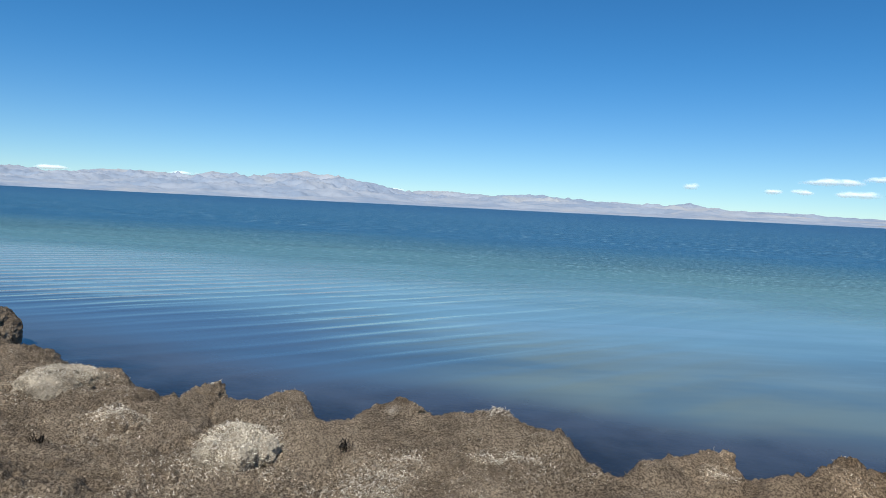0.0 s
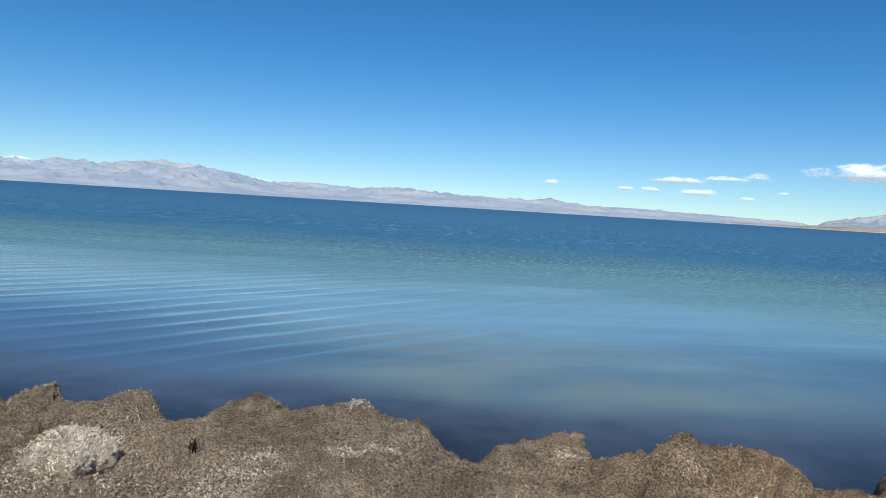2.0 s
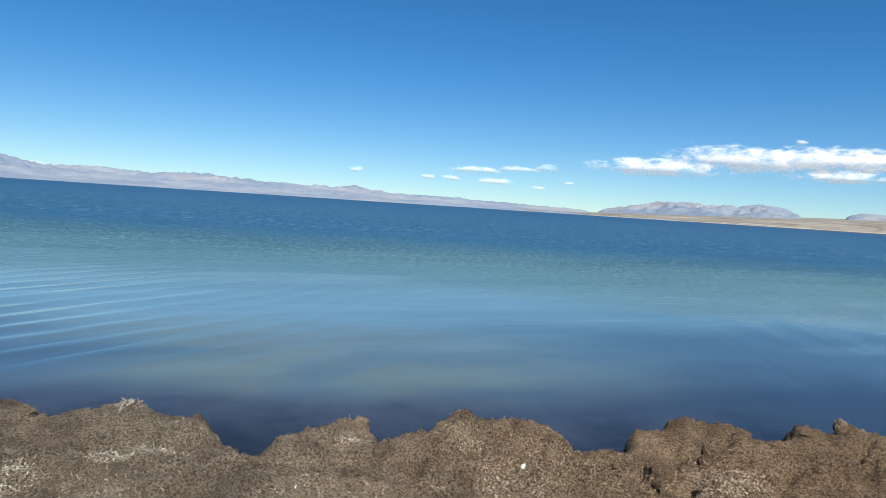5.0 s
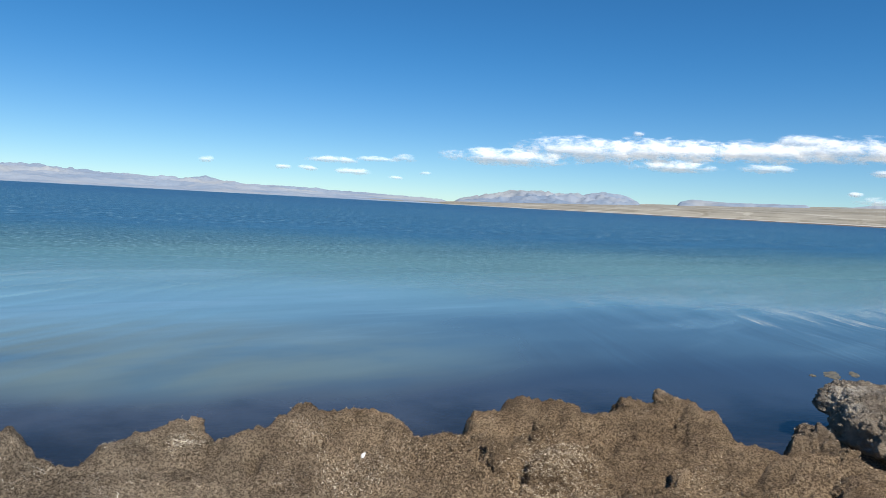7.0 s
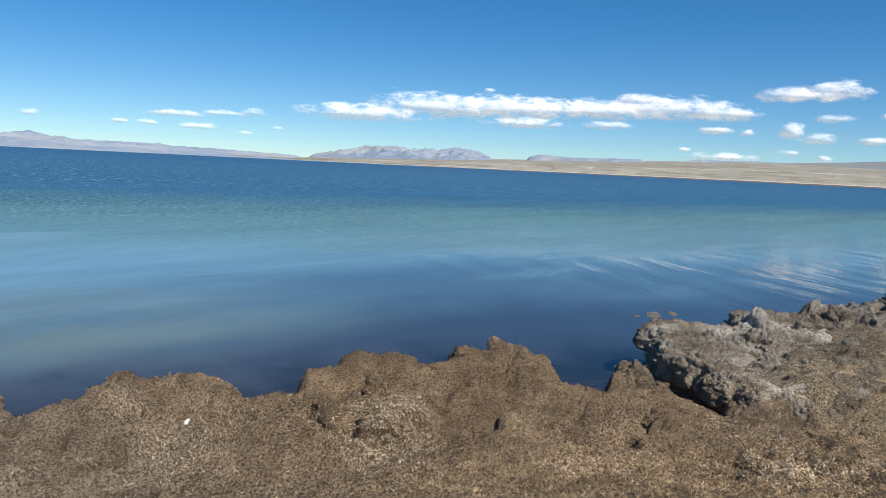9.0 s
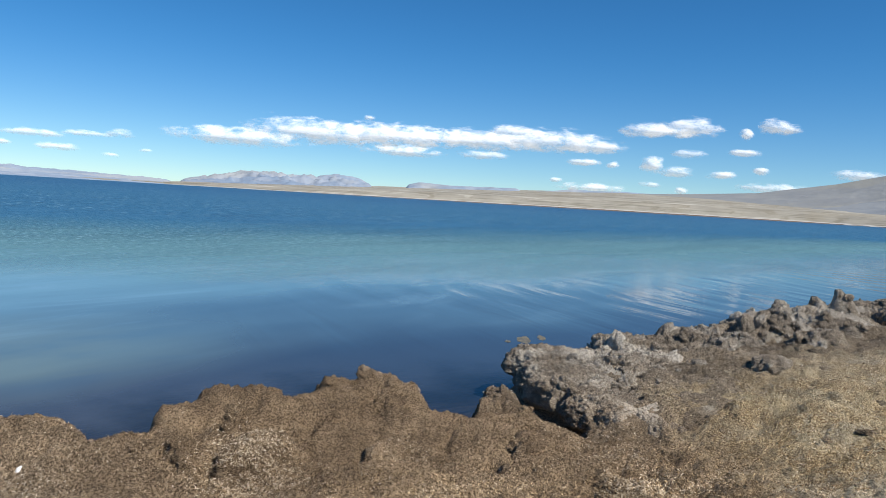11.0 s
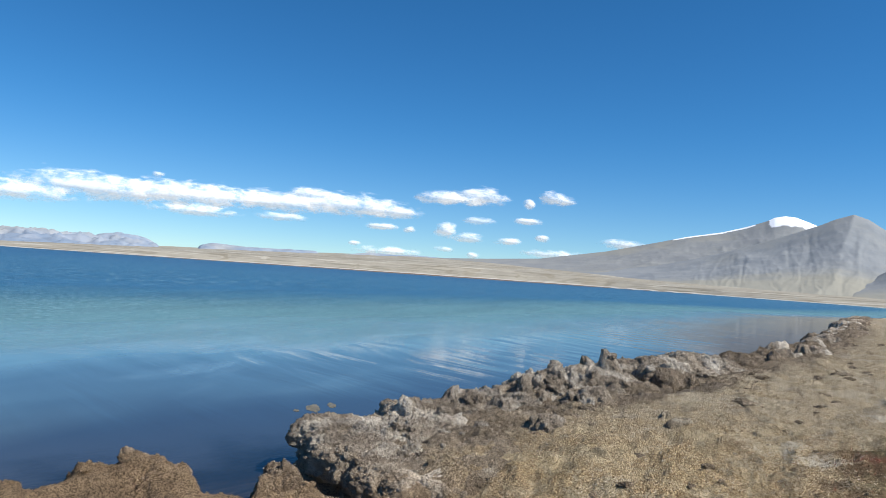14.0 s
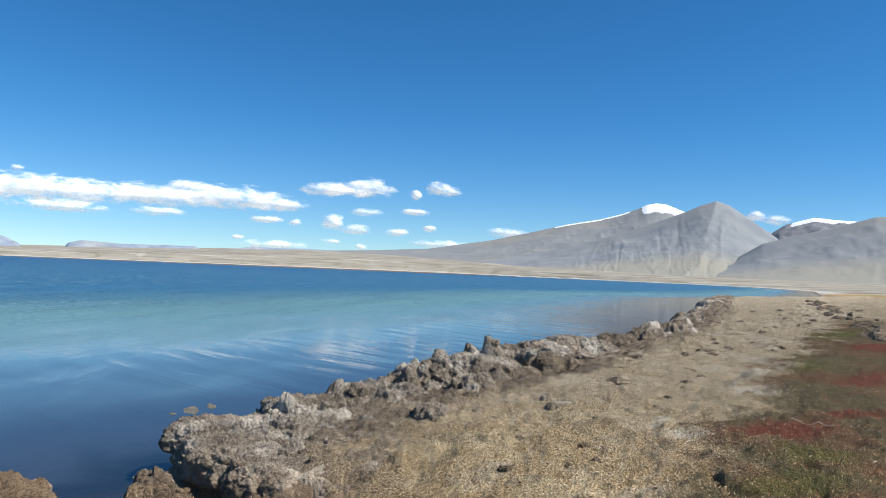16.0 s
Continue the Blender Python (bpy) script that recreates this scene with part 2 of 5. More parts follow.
    # bed of the lake
    bed = n.mix(n.ramp(n.noise(2.2, 5, 0.6), 0.4, 0.62), (0.06, 0.05, 0.045), (0.30, 0.205, 0.14))
    col = n.mix(n.ramp(inland, -0.12, 0.03, 1, 0), col, bed)
    nor = n.bump(n.math("ADD", fine, fine2), 1.0, 0.06, n.bump(n.noise(12, 6, 0.7), 1.0, 0.16))
    return n.done(col, 0.95, nor, 0.1)


GROUND = ground_material()


def water_material():
    n = Nodes("lake_water")
    off = n.math("MULTIPLY", n.attr("inland"), -1.0)           # metres from the bank
    wob = n.noise(0.16, 4, 0.55, (0.5, 1, 1))
    d = n.math("MULTIPLY_ADD", n.math("SUBTRACT", wob, 0.5), n.ramp(off, 1.0, 9.0, 2.0, 11.0), off)
    # body colour: dark weed bed, an olive shoal, then blue-green depth
    along = n.add("ShaderNodeSeparateXYZ", Vector=n.pos).outputs["X"]
    inner = n.math("SUBTRACT", d, n.ramp(along, 3.5, 12.0, 0.3, 2.2))
    shoal = n.math("MULTIPLY", n.math("MULTIPLY", n.ramp(along, -1.0, 2.5), n.ramp(along, 3.5, 11.0, 1.0, 0.0)), n.ramp(n.noise(0.5, 4, 0.55, (0.35, 1, 1), None, 0.5), 0.3, 0.54))
    body = n.mix(n.math("MULTIPLY", n.ramp(inner, 1.2, 3.0), n.ramp(along, 7.0, 12.0, 1.0, 0.6)), n.mix(n.ramp(along, 4.0, 10.0), (0.072, 0.084, 0.106), (0.040, 0.052, 0.074)), n.mix(shoal, n.mix(n.ramp(along, -2.5, 2.5), (0.07, 0.115, 0.178), (0.096, 0.165, 0.205)), (0.168, 0.222, 0.198)))
    # mid water is paler, its colour carrying part of the mirrored sky
    body = n.mix(n.ramp(inner, 3.4, 8.5), body, n.mix(n.ramp(along, 9.0, 17.0), (0.178, 0.318, 0.375), (0.115, 0.23, 0.285)))
    body = n.mix(n.ramp(d, 10, 18), body, (0.10, 0.228, 0.265))
    body = n.mix(n.math("MULTIPLY", n.ramp(along, 4.0, 14.0, 0.0, 0.55), n.math("MULTIPLY", n.ramp(d, 8, 17), n.ramp(d, 24, 38, 1.0, 0.0))), body, (0.13, 0.262, 0.282))
    body = n.mix(n.ramp(d, 20, 48), body, (0.030, 0.135, 0.245))
    body = n.mix(n.ramp(d, 80, 400), body, (0.014, 0.10, 0.215))
    streak = n.noise(0.35, 5, 0.6, (0.16, 1.2, 1))
    body = n.mix(n.ramp(streak, 0.4, 0.7, 0.0, 0.2), body, (0.016, 0.035, 0.06))
    wisp = n.noise(0.55, 5, 0.62, (0.22, 1.0, 1), None, 0.8)
    body = n.mix(n.math("MULTIPLY", n.ramp(wisp, 0.5, 0.68), n.math("MULTIPLY", n.ramp(d, 4, 7, 0, 0.5), n.ramp(d, 12, 20, 1.0, 0.0))), body, (0.23, 0.37, 0.44))
    # calm by the bank with long low ripples, ruffled by the wind further out
    turn = n.add("ShaderNodeMapping", Vector=n.pos)
    turn.inputs["Rotation"].default_value = (0, 0, radians(-37))
    long_ripple = n.noise(1.0, 3, 0.5, (0.06, 1.0, 1), turn.outputs[0], 0.25)
    swell = n.add("ShaderNodeTexWave", Vector=turn.outputs[0], Scale=0.36, Distortion=6.5, Detail=3.0)
    swell.inputs["Detail Scale"].default_value = 0.25
    swell.bands_direction = "Y"
    sep = n.add("ShaderNodeSeparateXYZ", Vector=n.pos)
    patch = n.math("MULTIPLY", n.ramp(n.noise(0.13, 3, 0.5), 0.34, 0.58, 0.25, 1.0), n.ramp(sep.outputs["X"], -2.0, 9.0, 1.0, 0.12))
    b = n.add("ShaderNodeBump", Height=n.math("MULTIPLY_ADD", n.math("POWER", swell.outputs["Fac"], 2.0), 0.7, n.ramp(long_ripple, 0.45, 0.75, 0.0, 0.6)), Distance=0.05)
    n.put(b.inputs["Strength"], n.math("MULTIPLY", n.math("MULTIPLY", patch, n.ramp(off, 1.2, 7.0, 0.12, 1.0)), 0.55))
    nor = b.outputs[0]
    turn2 = n.add("ShaderNodeMapping", Vector=n.pos)
    turn2.inputs["Rotation"].default_value = (0, 0, radians(-55))
    fan = n.add("ShaderNodeTexWave", Vector=turn2.outputs[0], Scale=0.21, Distortion=14.0, Detail=3.0)
    fan.inputs["Detail Scale"].default_value = 0.22
    fan.bands_direction = "Y"
    b = n.add("ShaderNodeBump", Height=n.math("MULTIPLY_ADD", fan.outputs["Fac"], 0.22, n.noise(0.7, 4, 0.5, (0.14, 1.2, 1), turn2.outputs[0], 0.5)), Distance=0.1, Normal=nor)
    n.put(b.inputs["Strength"], n.math("MULTIPLY", n.math("MULTIPLY", n.ramp(sep.outputs["X"], 2.0, 12.0, 0.05, 0.3), n.ramp(n.noise(0.22, 3, 0.5), 0.38, 0.62, 0.25, 1.0)), n.ramp(off, 1.5, 5.0, 0.2, 1.0)))
    nor = b.outputs[0]
    turn3 = n.add("ShaderNodeMapping", Vector=n.pos)
    turn3.inputs["Rotation"].default_value = (0, 0, radians(25))
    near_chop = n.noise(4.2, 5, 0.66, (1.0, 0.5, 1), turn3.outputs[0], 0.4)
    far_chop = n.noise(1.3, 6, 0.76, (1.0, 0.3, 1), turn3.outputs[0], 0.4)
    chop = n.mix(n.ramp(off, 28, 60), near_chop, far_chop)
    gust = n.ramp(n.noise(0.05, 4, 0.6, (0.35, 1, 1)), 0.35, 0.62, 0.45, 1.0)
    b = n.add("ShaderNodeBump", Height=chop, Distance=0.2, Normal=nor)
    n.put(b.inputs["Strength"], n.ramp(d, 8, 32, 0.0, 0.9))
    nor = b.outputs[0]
    # painted wave light: troughs darkened, crests flecked with reflected sky in the diffuse colour
    trough_shade = n.math("MULTIPLY", n.ramp(chop, 0.5, 0.37), n.ramp(d, 10, 40, 0, 0.6))
    sky_fleck = n.math("MULTIPLY", n.math("MULTIPLY", n.ramp(chop, 0.54, 0.64), gust), n.math("MULTIPLY", n.ramp(d, 9, 30, 0, 0.75), n.ramp(off, 200, 900, 1.0, 0.25)))
    diff = n.add("ShaderNodeBsdfDiffuse", Color=n.mix(sky_fleck, n.mix(trough_shade, body, (0.012, 0.06, 0.115)), (0.26, 0.44, 0.53)), Normal=nor)
    clear = n.add("ShaderNodeBsdfTransparent", Color=(0.8, 0.8, 0.78))
    under = n.add("ShaderNodeMixShader", Fac=n.ramp(n.math("MULTIPLY_ADD", n.math("SUBTRACT", n.noise(1.1, 4, 0.6), 0.5), 2.4, off), 0.2, 2.2, 0.3, 1.0))
    n.tree.links.new(clear.outputs[0], under.inputs[1])
    n.tree.links.new(diff.outputs[0], under.inputs[2])
    gloss = n.add("ShaderNodeBsdfGlossy", Roughness=n.ramp(n.math("SUBTRACT", d, n.ramp(sep.outputs["X"], 0.0, 14.0, 8.0, 5.0)), 0.0, 18, 0.05, 0.3), Normal=nor)
    fres = n.add("ShaderNodeFresnel", IOR=1.333, Normal=nor)
    # wind-roughened water mirrors less at a low angle
    top = n.add("ShaderNodeMixShader", Fac=n.math("MULTIPLY", fres.outputs[0], n.ramp(d, 5, 24, 1.0, 0.34)))
    n.tree.links.new(under.outputs[0], top.inputs[1])
    n.tree.links.new(gloss.outputs[0], top.inputs[2])
    n.tree.links.new(top.outputs[0], n.out.inputs[0])
    return n.mat


WATER = water_material()


def mountain_material(name, a, b, c, snowy=False, fan=0.0):
    """Bare rock and scree, distance haze mixed into the colours; beige gravel fans towards the foot, snow on the crest.
    """
    n = Nodes(name)
    col = n.mix(n.ramp(n.noise(0.006, 7, 0.62), 0.38, 0.62), a, b)
    col = n.mix(n.ramp(n.noise(0.0022, 5, 0.6), 0.5, 0.66, 0, 0.8), col, c)
    if fan:
        low = n.math("MULTIPLY_ADD", n.math("SUBTRACT", n.noise(0.008, 5, 0.6, (1, 1, 3)), 0.5), 0.5, n.attr("foot"))
        col = n.mix(n.ramp(low, 0.15, 0.8, 0, fan), col, (0.31, 0.3, 0.252))
    if snowy:
        h = n.math("MULTIPLY_ADD", n.math("SUBTRACT", n.noise(0.02, 5, 0.6), 0.5), 0.9, n.attr("snow"))
        col = n.mix(n.ramp(h, 0.38, 0.62), col, (0.88, 0.9, 0.93))
    return n.done(col, 0.95, n.bump(n.noise(0.05, 6, 0.7), 0.28, 4.0), 0.05)


# the pale blue of distance haze is painted into these rock colours
HAZY_ROCK = mountain_material("hazy_far_rock", (0.255, 0.318, 0.405), (0.345, 0.392, 0.452), (0.415, 0.428, 0.432))
HAZY_BLUE_ROCK = mountain_material("hazy_block_rock", (0.215, 0.275, 0.36), (0.31, 0.35, 0.41), (0.375, 0.385, 0.385))
GREY_ROCK = mountain_material("grey_rock", (0.222, 0.238, 0.252), (0.262, 0.275, 0.28), (0.272, 0.272, 0.252), False, 0.85)


def cloud_material(name="cloud", most=0.84):
    n = Nodes(name)
    uv = n.tree.nodes.new("ShaderNodeUVMap")
    sep = n.add("ShaderNodeSeparateXYZ", Vector=uv.outputs[0])
    x = n.math("MULTIPLY_ADD", sep.outputs["X"], 2.0, -1.0)
    y = n.math("MULTIPLY_ADD", sep.outputs["Y"], 2.0, -1.0)
    lower = n.math("MULTIPLY", n.math("MINIMUM", y, 0.0), 1.15)
    upper = n.math("MAXIMUM", y, 0.0)
    yy = n.math("ADD", n.math("MULTIPLY", lower, lower), n.math("MULTIPLY", upper, upper))
    r2 = n.math("ADD", n.math("MULTIPLY", x, x), yy)
    shape = n.math("SUBTRACT", 1.0, r2)
    puff = n.noise(0.015, 8, 0.6, (0.7, 0.7, 1.6))
    v = n.math("MULTIPLY_ADD", n.math("SUBTRACT", puff, 0.5), 3.0, n.math("MULTIPLY_ADD", shape, 1.25, -0.22))
    alpha = n.ramp(v, 0.0, 1.3, 0, most)
    diff = n.add("ShaderNodeBsdfDiffuse", Color=(0.7, 0.7, 0.7), Normal=n.bump(puff, 0.3, 30.0))
    # added emission that brightens the cloud's grey, shaded parts
    glow = n.add("ShaderNodeEmission", Color=(0.93, 0.96, 1.0), Strength=0.36)
    lit = n.tree.nodes.new("ShaderNodeAddShader")
    n.tree.links.new(diff.outputs[0], lit.inputs[0])
    n.tree.links.new(glow.outputs[0], lit.inputs[1])
    tr = n.tree.nodes.new("ShaderNodeBsdfTransparent")
    m = n.add("ShaderNodeMixShader", Fac=alpha)
    n.tree.links.new(tr.outputs[0], m.inputs[1])
    n.tree.links.new(lit.outputs[0], m.inputs[2])
    n.tree.links.new(m.outputs[0], n.out.inputs[0])
    return n.mat


CLOUD = cloud_material()
THIN_CLOUD = cloud_material("thin_cloud", 0.6)

# ---------------------------------------------------------------- the lake's outline
WEST_SHORE = [(-2000, 420), (-420, 75), (-60, 24), (-16, 14), (-9, 11.2), (-6.2, 9.9)]
# the scalloped edge of the brown bank
BANK = [(-4.9, 9.2), (-4.15, 8.25), (-3.45, 7.95), (-3.25, 8.1), (-2.67, 7.2), (-2.25, 7.17), (-2.03, 7.31), (-1.63, 7.05), (-1.46, 7.3), (-1.1, 7.34), (-0.81, 6.53), (-0.61, 6.59), (-0.52, 6.95),
        (-0.17, 7.3), (0.0, 7.33), (0.1, 6.9), (0.5, 6.93), (0.8, 7.03), (1.05, 6.7), (1.45, 6.6), (1.46, 6.12), (1.42, 5.73), (1.53, 5.39), (1.75, 5.53), (1.88, 5.8), (2.46, 6.03), (2.66, 5.96),
        (2.59, 5.55), (2.7, 5.32), (2.92, 5.35), (3.18, 5.42), (3.36, 5.71), (3.58, 5.76), (4.04, 5.48), (4.22, 5.21), (4.15, 4.68), (4.46, 4.51)]
BANK += [(4.79, 4.88), (5.0, 4.88), (5.14, 4.8), (5.42, 5.05), (5.8, 4.95), (5.9, 4.6), (6.03, 4.48), (5.84, 4.28), (6.05, 4.19), (6.52, 4.53), (6.72, 4.48), (6.72, 4.26), (7.17, 4.44), (7.26, 4.36),
         (7.16, 4.04), (7.0, 3.62), (6.76, 3.25)]
EAST_SHORE = [(6.9, 2.93), (7.6, 3.15), (8.8, 3.35), (9.9, 2.75), (12.3, 1.6), (15.3, 0.2), (19, -1.7), (27, -5.0), (36.5, -8.1),
              (48, -12), (68, -17.6), (104, -28.5), (115, -36), (160, -66), (458, -181), (756, -260), (1056, -306), (1280, -290), (1800, -150)]
NEAR_SHORE = WEST_SHORE + BANK + EAST_SHORE
LAKE = np.array(NEAR_SHORE + [((2000 if k > 40 else 2078) * math.sin(radians(k)), (2000 if k > 40 else 2078) * math.cos(radians(k))) for k in range(88, -78, -6)], float)


def inland(x, y):
    """Metres from the lake's edge: above zero on land, below zero over water."""
    x, y = np.asarray(x, float), np.asarray(y, float)
    best, inside = np.full(x.shape, 1e18), np.zeros(x.shape, bool)
    for (ax, ay), (bx, by) in zip(LAKE, np.roll(LAKE, -1, 0)):
        dx, dy = bx - ax, by - ay
        s = np.clip(((x - ax) * dx + (y - ay) * dy) / (dx * dx + dy * dy), 0, 1)
        best = np.minimum(best, (x - ax - s * dx) ** 2 + (y - ay - s * dy) ** 2)
        if dy:
            inside ^= ((ay > y) != (by > y)) & (x < ax + (y - ay) * dx / dy)
    return np.where(inside, -1, 1) * np.sqrt(best)


PLAIN = [(60, 0.03), (-38, 0.05), (-48, 0.45), (-57, 0.70), (-64, 0.88), (-73, 1.2), (-80, 1.15), (-92, 0.8), (-104, 0.6), (-118, 0.6), (-180, 0.8)]


def ground_height(x, y):
    """The lie of the land, and how far off it is."""
    r = np.hypot(x, y)
    d = inland(x, y)
    near = smooth(400, 150, r)
    brown = smooth(7.7, 7.1, x) * smooth(-14, -8, x) * near      # the brown bank, with its sharper edge
    warp = near * np.minimum(1, 0.25 + r / 60) * (0.35 * fbm(x * 0.9, y * 0.9, octaves=3, seed=3) + 0.12 * fbm(x * 4, y * 4, octaves=3, seed=5))
    e = d + warp * (1 - brown) + brown * (0.045 * fbm(x * 6, y * 6, octaves=3, seed=5) + 0.025 * fbm(x * 22, y * 22, octaves=2, seed=6))
    bank = np.interp(e, [-30, -6, -1.2, -0.15, 0.12, 0.6, 1.2, 2.2, 3.5, 5.0, 7.0, 12, 400], [-6, -1.6, -0.5, -0.15, 0.17, 0.27, 0.36, 0.5, 0.74, 0.9, 1.0, 1.03, 1.2])
    bank = bank + 0.34 * smooth(7.0, 12.0, x) * smooth(0.05, 0.5, e) * smooth(5.0, 1.0, e) * near
    edge = np.interp(e, [-30, -6, -1.2, -0.10, -0.02, 0.03, 0.10, 0.25, 0.7, 1.2, 2.0, 2.8, 3.6, 5.0, 7.0, 12, 400], [-6, -1.6, -0.7, -0.4, 0.15, 0.33, 0.39, 0.42, 0.37, 0.35, 0.40, 0.53, 0.74, 0.9, 1.0, 1.03, 1.2])
    edge = edge - 0.09 * smooth(1.8, 3.0, x) * smooth(6.4, 5.4, x) * smooth(0.2, 0.6, e) * smooth(1.9, 1.2, e)
    edge = edge + (0.02 + 0.055 * smooth(2.2, 3.6, x)) * smooth(-0.02, 0.1, e) * smooth(1.3, 0.4, e)
    bank = bank * (1 - brown) + edge * brown
    lumps = 0.10 * fbm(x * 1.5, y * 1.5, octaves=4, seed=11) + 0.065 * fbm(x * 5, y * 5, octaves=5, gain=0.62, seed=12)
    lumps = lumps + (0.05 * np.abs(fbm(x * 6, y * 6, octaves=3, seed=15)) + 0.03 * np.abs(fbm(x * 15, y * 15, octaves=2, seed=16))) * (0.35 + 0.65 * smooth(3.5, 1.5, e))
    lumps = lumps + 0.05 * np.maximum(fbm(x * 2.3, y * 2.3, octaves=3, seed=14), 0.2)
    u, v = 0.93 * x - 0.36 * y, 0.36 * x + 0.93 * y          # along the shore and across it
    lumps = lumps + 0.05 * smooth(1.6, 3.0, e) * smooth(60, 25, r) * fbm(u * 1.1, v * 3.2, octaves=5, gain=0.62, seed=19)
    lumps = lumps + 0.06 * smooth(2.0, 4.0, e) * smooth(40, 12, r) * np.maximum(fbm(x * 8, y * 8, octaves=3, gain=0.6, seed=18), -0.1)
    matted = 0.055 * fbm(x * 1.7, y * 1.7, octaves=3, seed=31) - 0.24 * np.maximum(fbm(x * 1.3 + 0.25 * fbm(x * 3, y * 3, octaves=2, seed=33), y * 1.3, octaves=4, gain=0.55, seed=32, ridged=True) - 0.42, 0)
    matted = matted + 0.065 * fbm(x * 6, y * 6, octaves=4, gain=0.65, seed=34) + 0.038 * np.abs(fbm(x * 13, y * 13, octaves=3, gain=0.6, seed=35)) + 0.012 * fbm(x * 36, y * 36, octaves=2, seed=36)
    matted = matted + 0.07 * smooth(0.5, 0.12, e) * np.maximum(fbm(x * 3.4, y * 3.4, octaves=2, seed=37), 0)
    lumps = (lumps * (1 - brown) + matted * brown) * (0.85 + 0.35 * smooth(4.5, 1.0, e) * (1 - brown))
    bank = bank + near * lumps * smooth(-0.2 + 0.15 * brown, 0.4 - 0.3 * brown, e)
    trench = np.full(x.shape, 9.0)                     # a gully below the undercut ledge
    for (ax, ay), (bx, by) in (((8.3, 3.4), (7.72, 2.85)), ((7.72, 2.85), (7.38, 2.2)), ((7.38, 2.2), (7.15, 1.5)), ((13.9, -1.0), (14.4, -1.35))):
        s = np.clip(((x - ax) * (bx - ax) + (y - ay) * (by - ay)) / ((bx - ax) ** 2 + (by - ay) ** 2), 0, 1)
        trench = np.minimum(trench, np.hypot(x - ax - s * (bx - ax), y - ay - s * (by - ay)))
    bank = bank - 0.2 * smooth(0.42, 0.12, trench)
    bank = bank - 0.15 * smooth(0.65, 0.2, np.hypot(x - 6.72, (y - 2.92) * 1.2))     # a dip at the head of the inlet
    az = np.degrees(np.arctan2(-x, y))
    el = np.interp(-az, [-a for a, _ in PLAIN], [v for _, v in PLAIN])
    rise = np.maximum(r - 1150, 0) * smooth(0, 60, d) * np.tan(np.radians(el)) * 3300 / (3300 - 1150)
    beyond = np.interp(d, [-400, -20, 0, 25, 120], [-20, -2, 0.2, 1.0, 2.5])
    roll = smooth(0, 400, d) * (3.0 * fbm(x / 260, y / 260, octaves=4, seed=21) + 3.0)
    far = smooth(140, 420, r)
    return bank * (1 - far) + (beyond + rise + roll) * far, d, far


def spot(x, y, cx, cy, rx, ry, turn):
    """1 in the middle of a rounded patch, falling to 0 at its rim."""
    c, s = math.cos(radians(turn)), math.sin(radians(turn))
    u, v = ((x - cx) * c + (y - cy) * s) / rx, (-(x - cx) * s + (y - cy) * c) / ry
    return np.clip(1 - np.hypot(u, v) - 0.35 * fbm(x * 1.3, y * 1.3, octaves=3, seed=44), 0, 1)


def plants(x, y):
    """Where the salt plants grow: all of them, the red, the green, and a field of ochre grass."""
    edge = -0.1 - 0.35 * (x - 2.0) - 0.11 * np.maximum(x - 8, 0) - 0.35 * fbm(x * 0.8, y * 0.8, octaves=3, seed=92) * (1 + x / 15)
    depth = edge - y                                   # metres into the plants
    every = smooth(-0.9, 0.9, depth) * smooth(9 + x * 0.3, 5 + x * 0.2, depth) * smooth(2.6, 4.2, x) * (0.3 + 0.7 * smooth(42, 24, x))
    red = np.maximum.reduce([spot(x, y, 8.7, -3.1, 1.1, 0.6, -50), spot(x, y, 9.7, -4.3, 0.9, 0.5, -50), spot(x, y, 7.2, -3.9, 1.0, 0.7, -40), spot(x, y, 13.5, -6.4, 2.4, 0.8, -40), spot(x, y, 20, -9.4, 2.6, 0.9, -30)])
    green = np.maximum.reduce([spot(x, y, 6.7, -2.5, 1.3, 0.7, -50), spot(x, y, 7.6, -3.0, 0.8, 0.5, -40), spot(x, y, 15, -5.8, 2.2, 0.6, -35), spot(x, y, 25.5, -10.8, 5.5, 1.6, -30), spot(x, y, 5.8, -2.0, 0.8, 0.5, -50)])
    ochre = smooth(0.0, 0.25, spot(x, y, 230, -118, 90, 32, -26))
    return every, red, green, ochre


def pale(x, y):
    """Crusts of white salt on the turf."""
    return np.maximum.reduce([spot(x, y, cx, cy, rx, ry, -40) for cx, cy, rx, ry in ((9.1, -2.05, 0.7, 0.35), (11.8, -3.85, 1.2, 0.6), (8.3, -2.1, 0.6, 0.4), (6.7, -1.5, 0.9, 0.5), (14.5, -5.0, 2.0, 0.7), (5.6, -1.0, 0.6, 0.5))])


def link_mesh(name, verts, faces, material, attributes=(), uvs=None, smooth_shaded=True):
    me = bpy.data.meshes.new(name)
    me.from_pydata(np.asarray(verts).tolist(), [], np.asarray(faces).tolist())
    for key, values in attributes:
        me.attributes.new(key, "FLOAT", "POINT").data.foreach_set("value", np.asarray(values, np.float32).ravel())
    if uvs is not None:
        layer = me.uv_layers.new(name="UVMap")
        loops = np.zeros(len(me.loops), np.int32)
        me.loops.foreach_get("vertex_index", loops)
        layer.data.foreach_set("uv", np.asarray(uvs, np.float32)[loops].ravel())
    me.materials.append(material)
    me.polygons.foreach_set("use_smooth", np.full(len(me.polygons), smooth_shaded))
    me.update()
    return new(name, me)


def grid_faces(rows, cols, wrap=False):
    i, j = np.meshgrid(np.arange(rows - 1), np.arange(cols if wrap else cols - 1), indexing="ij")
    k = (j + 1) % cols
    return np.stack([i * cols + j, i * cols + k, (i + 1) * cols + k, (i + 1) * cols + j], -1).reshape(-1, 4)


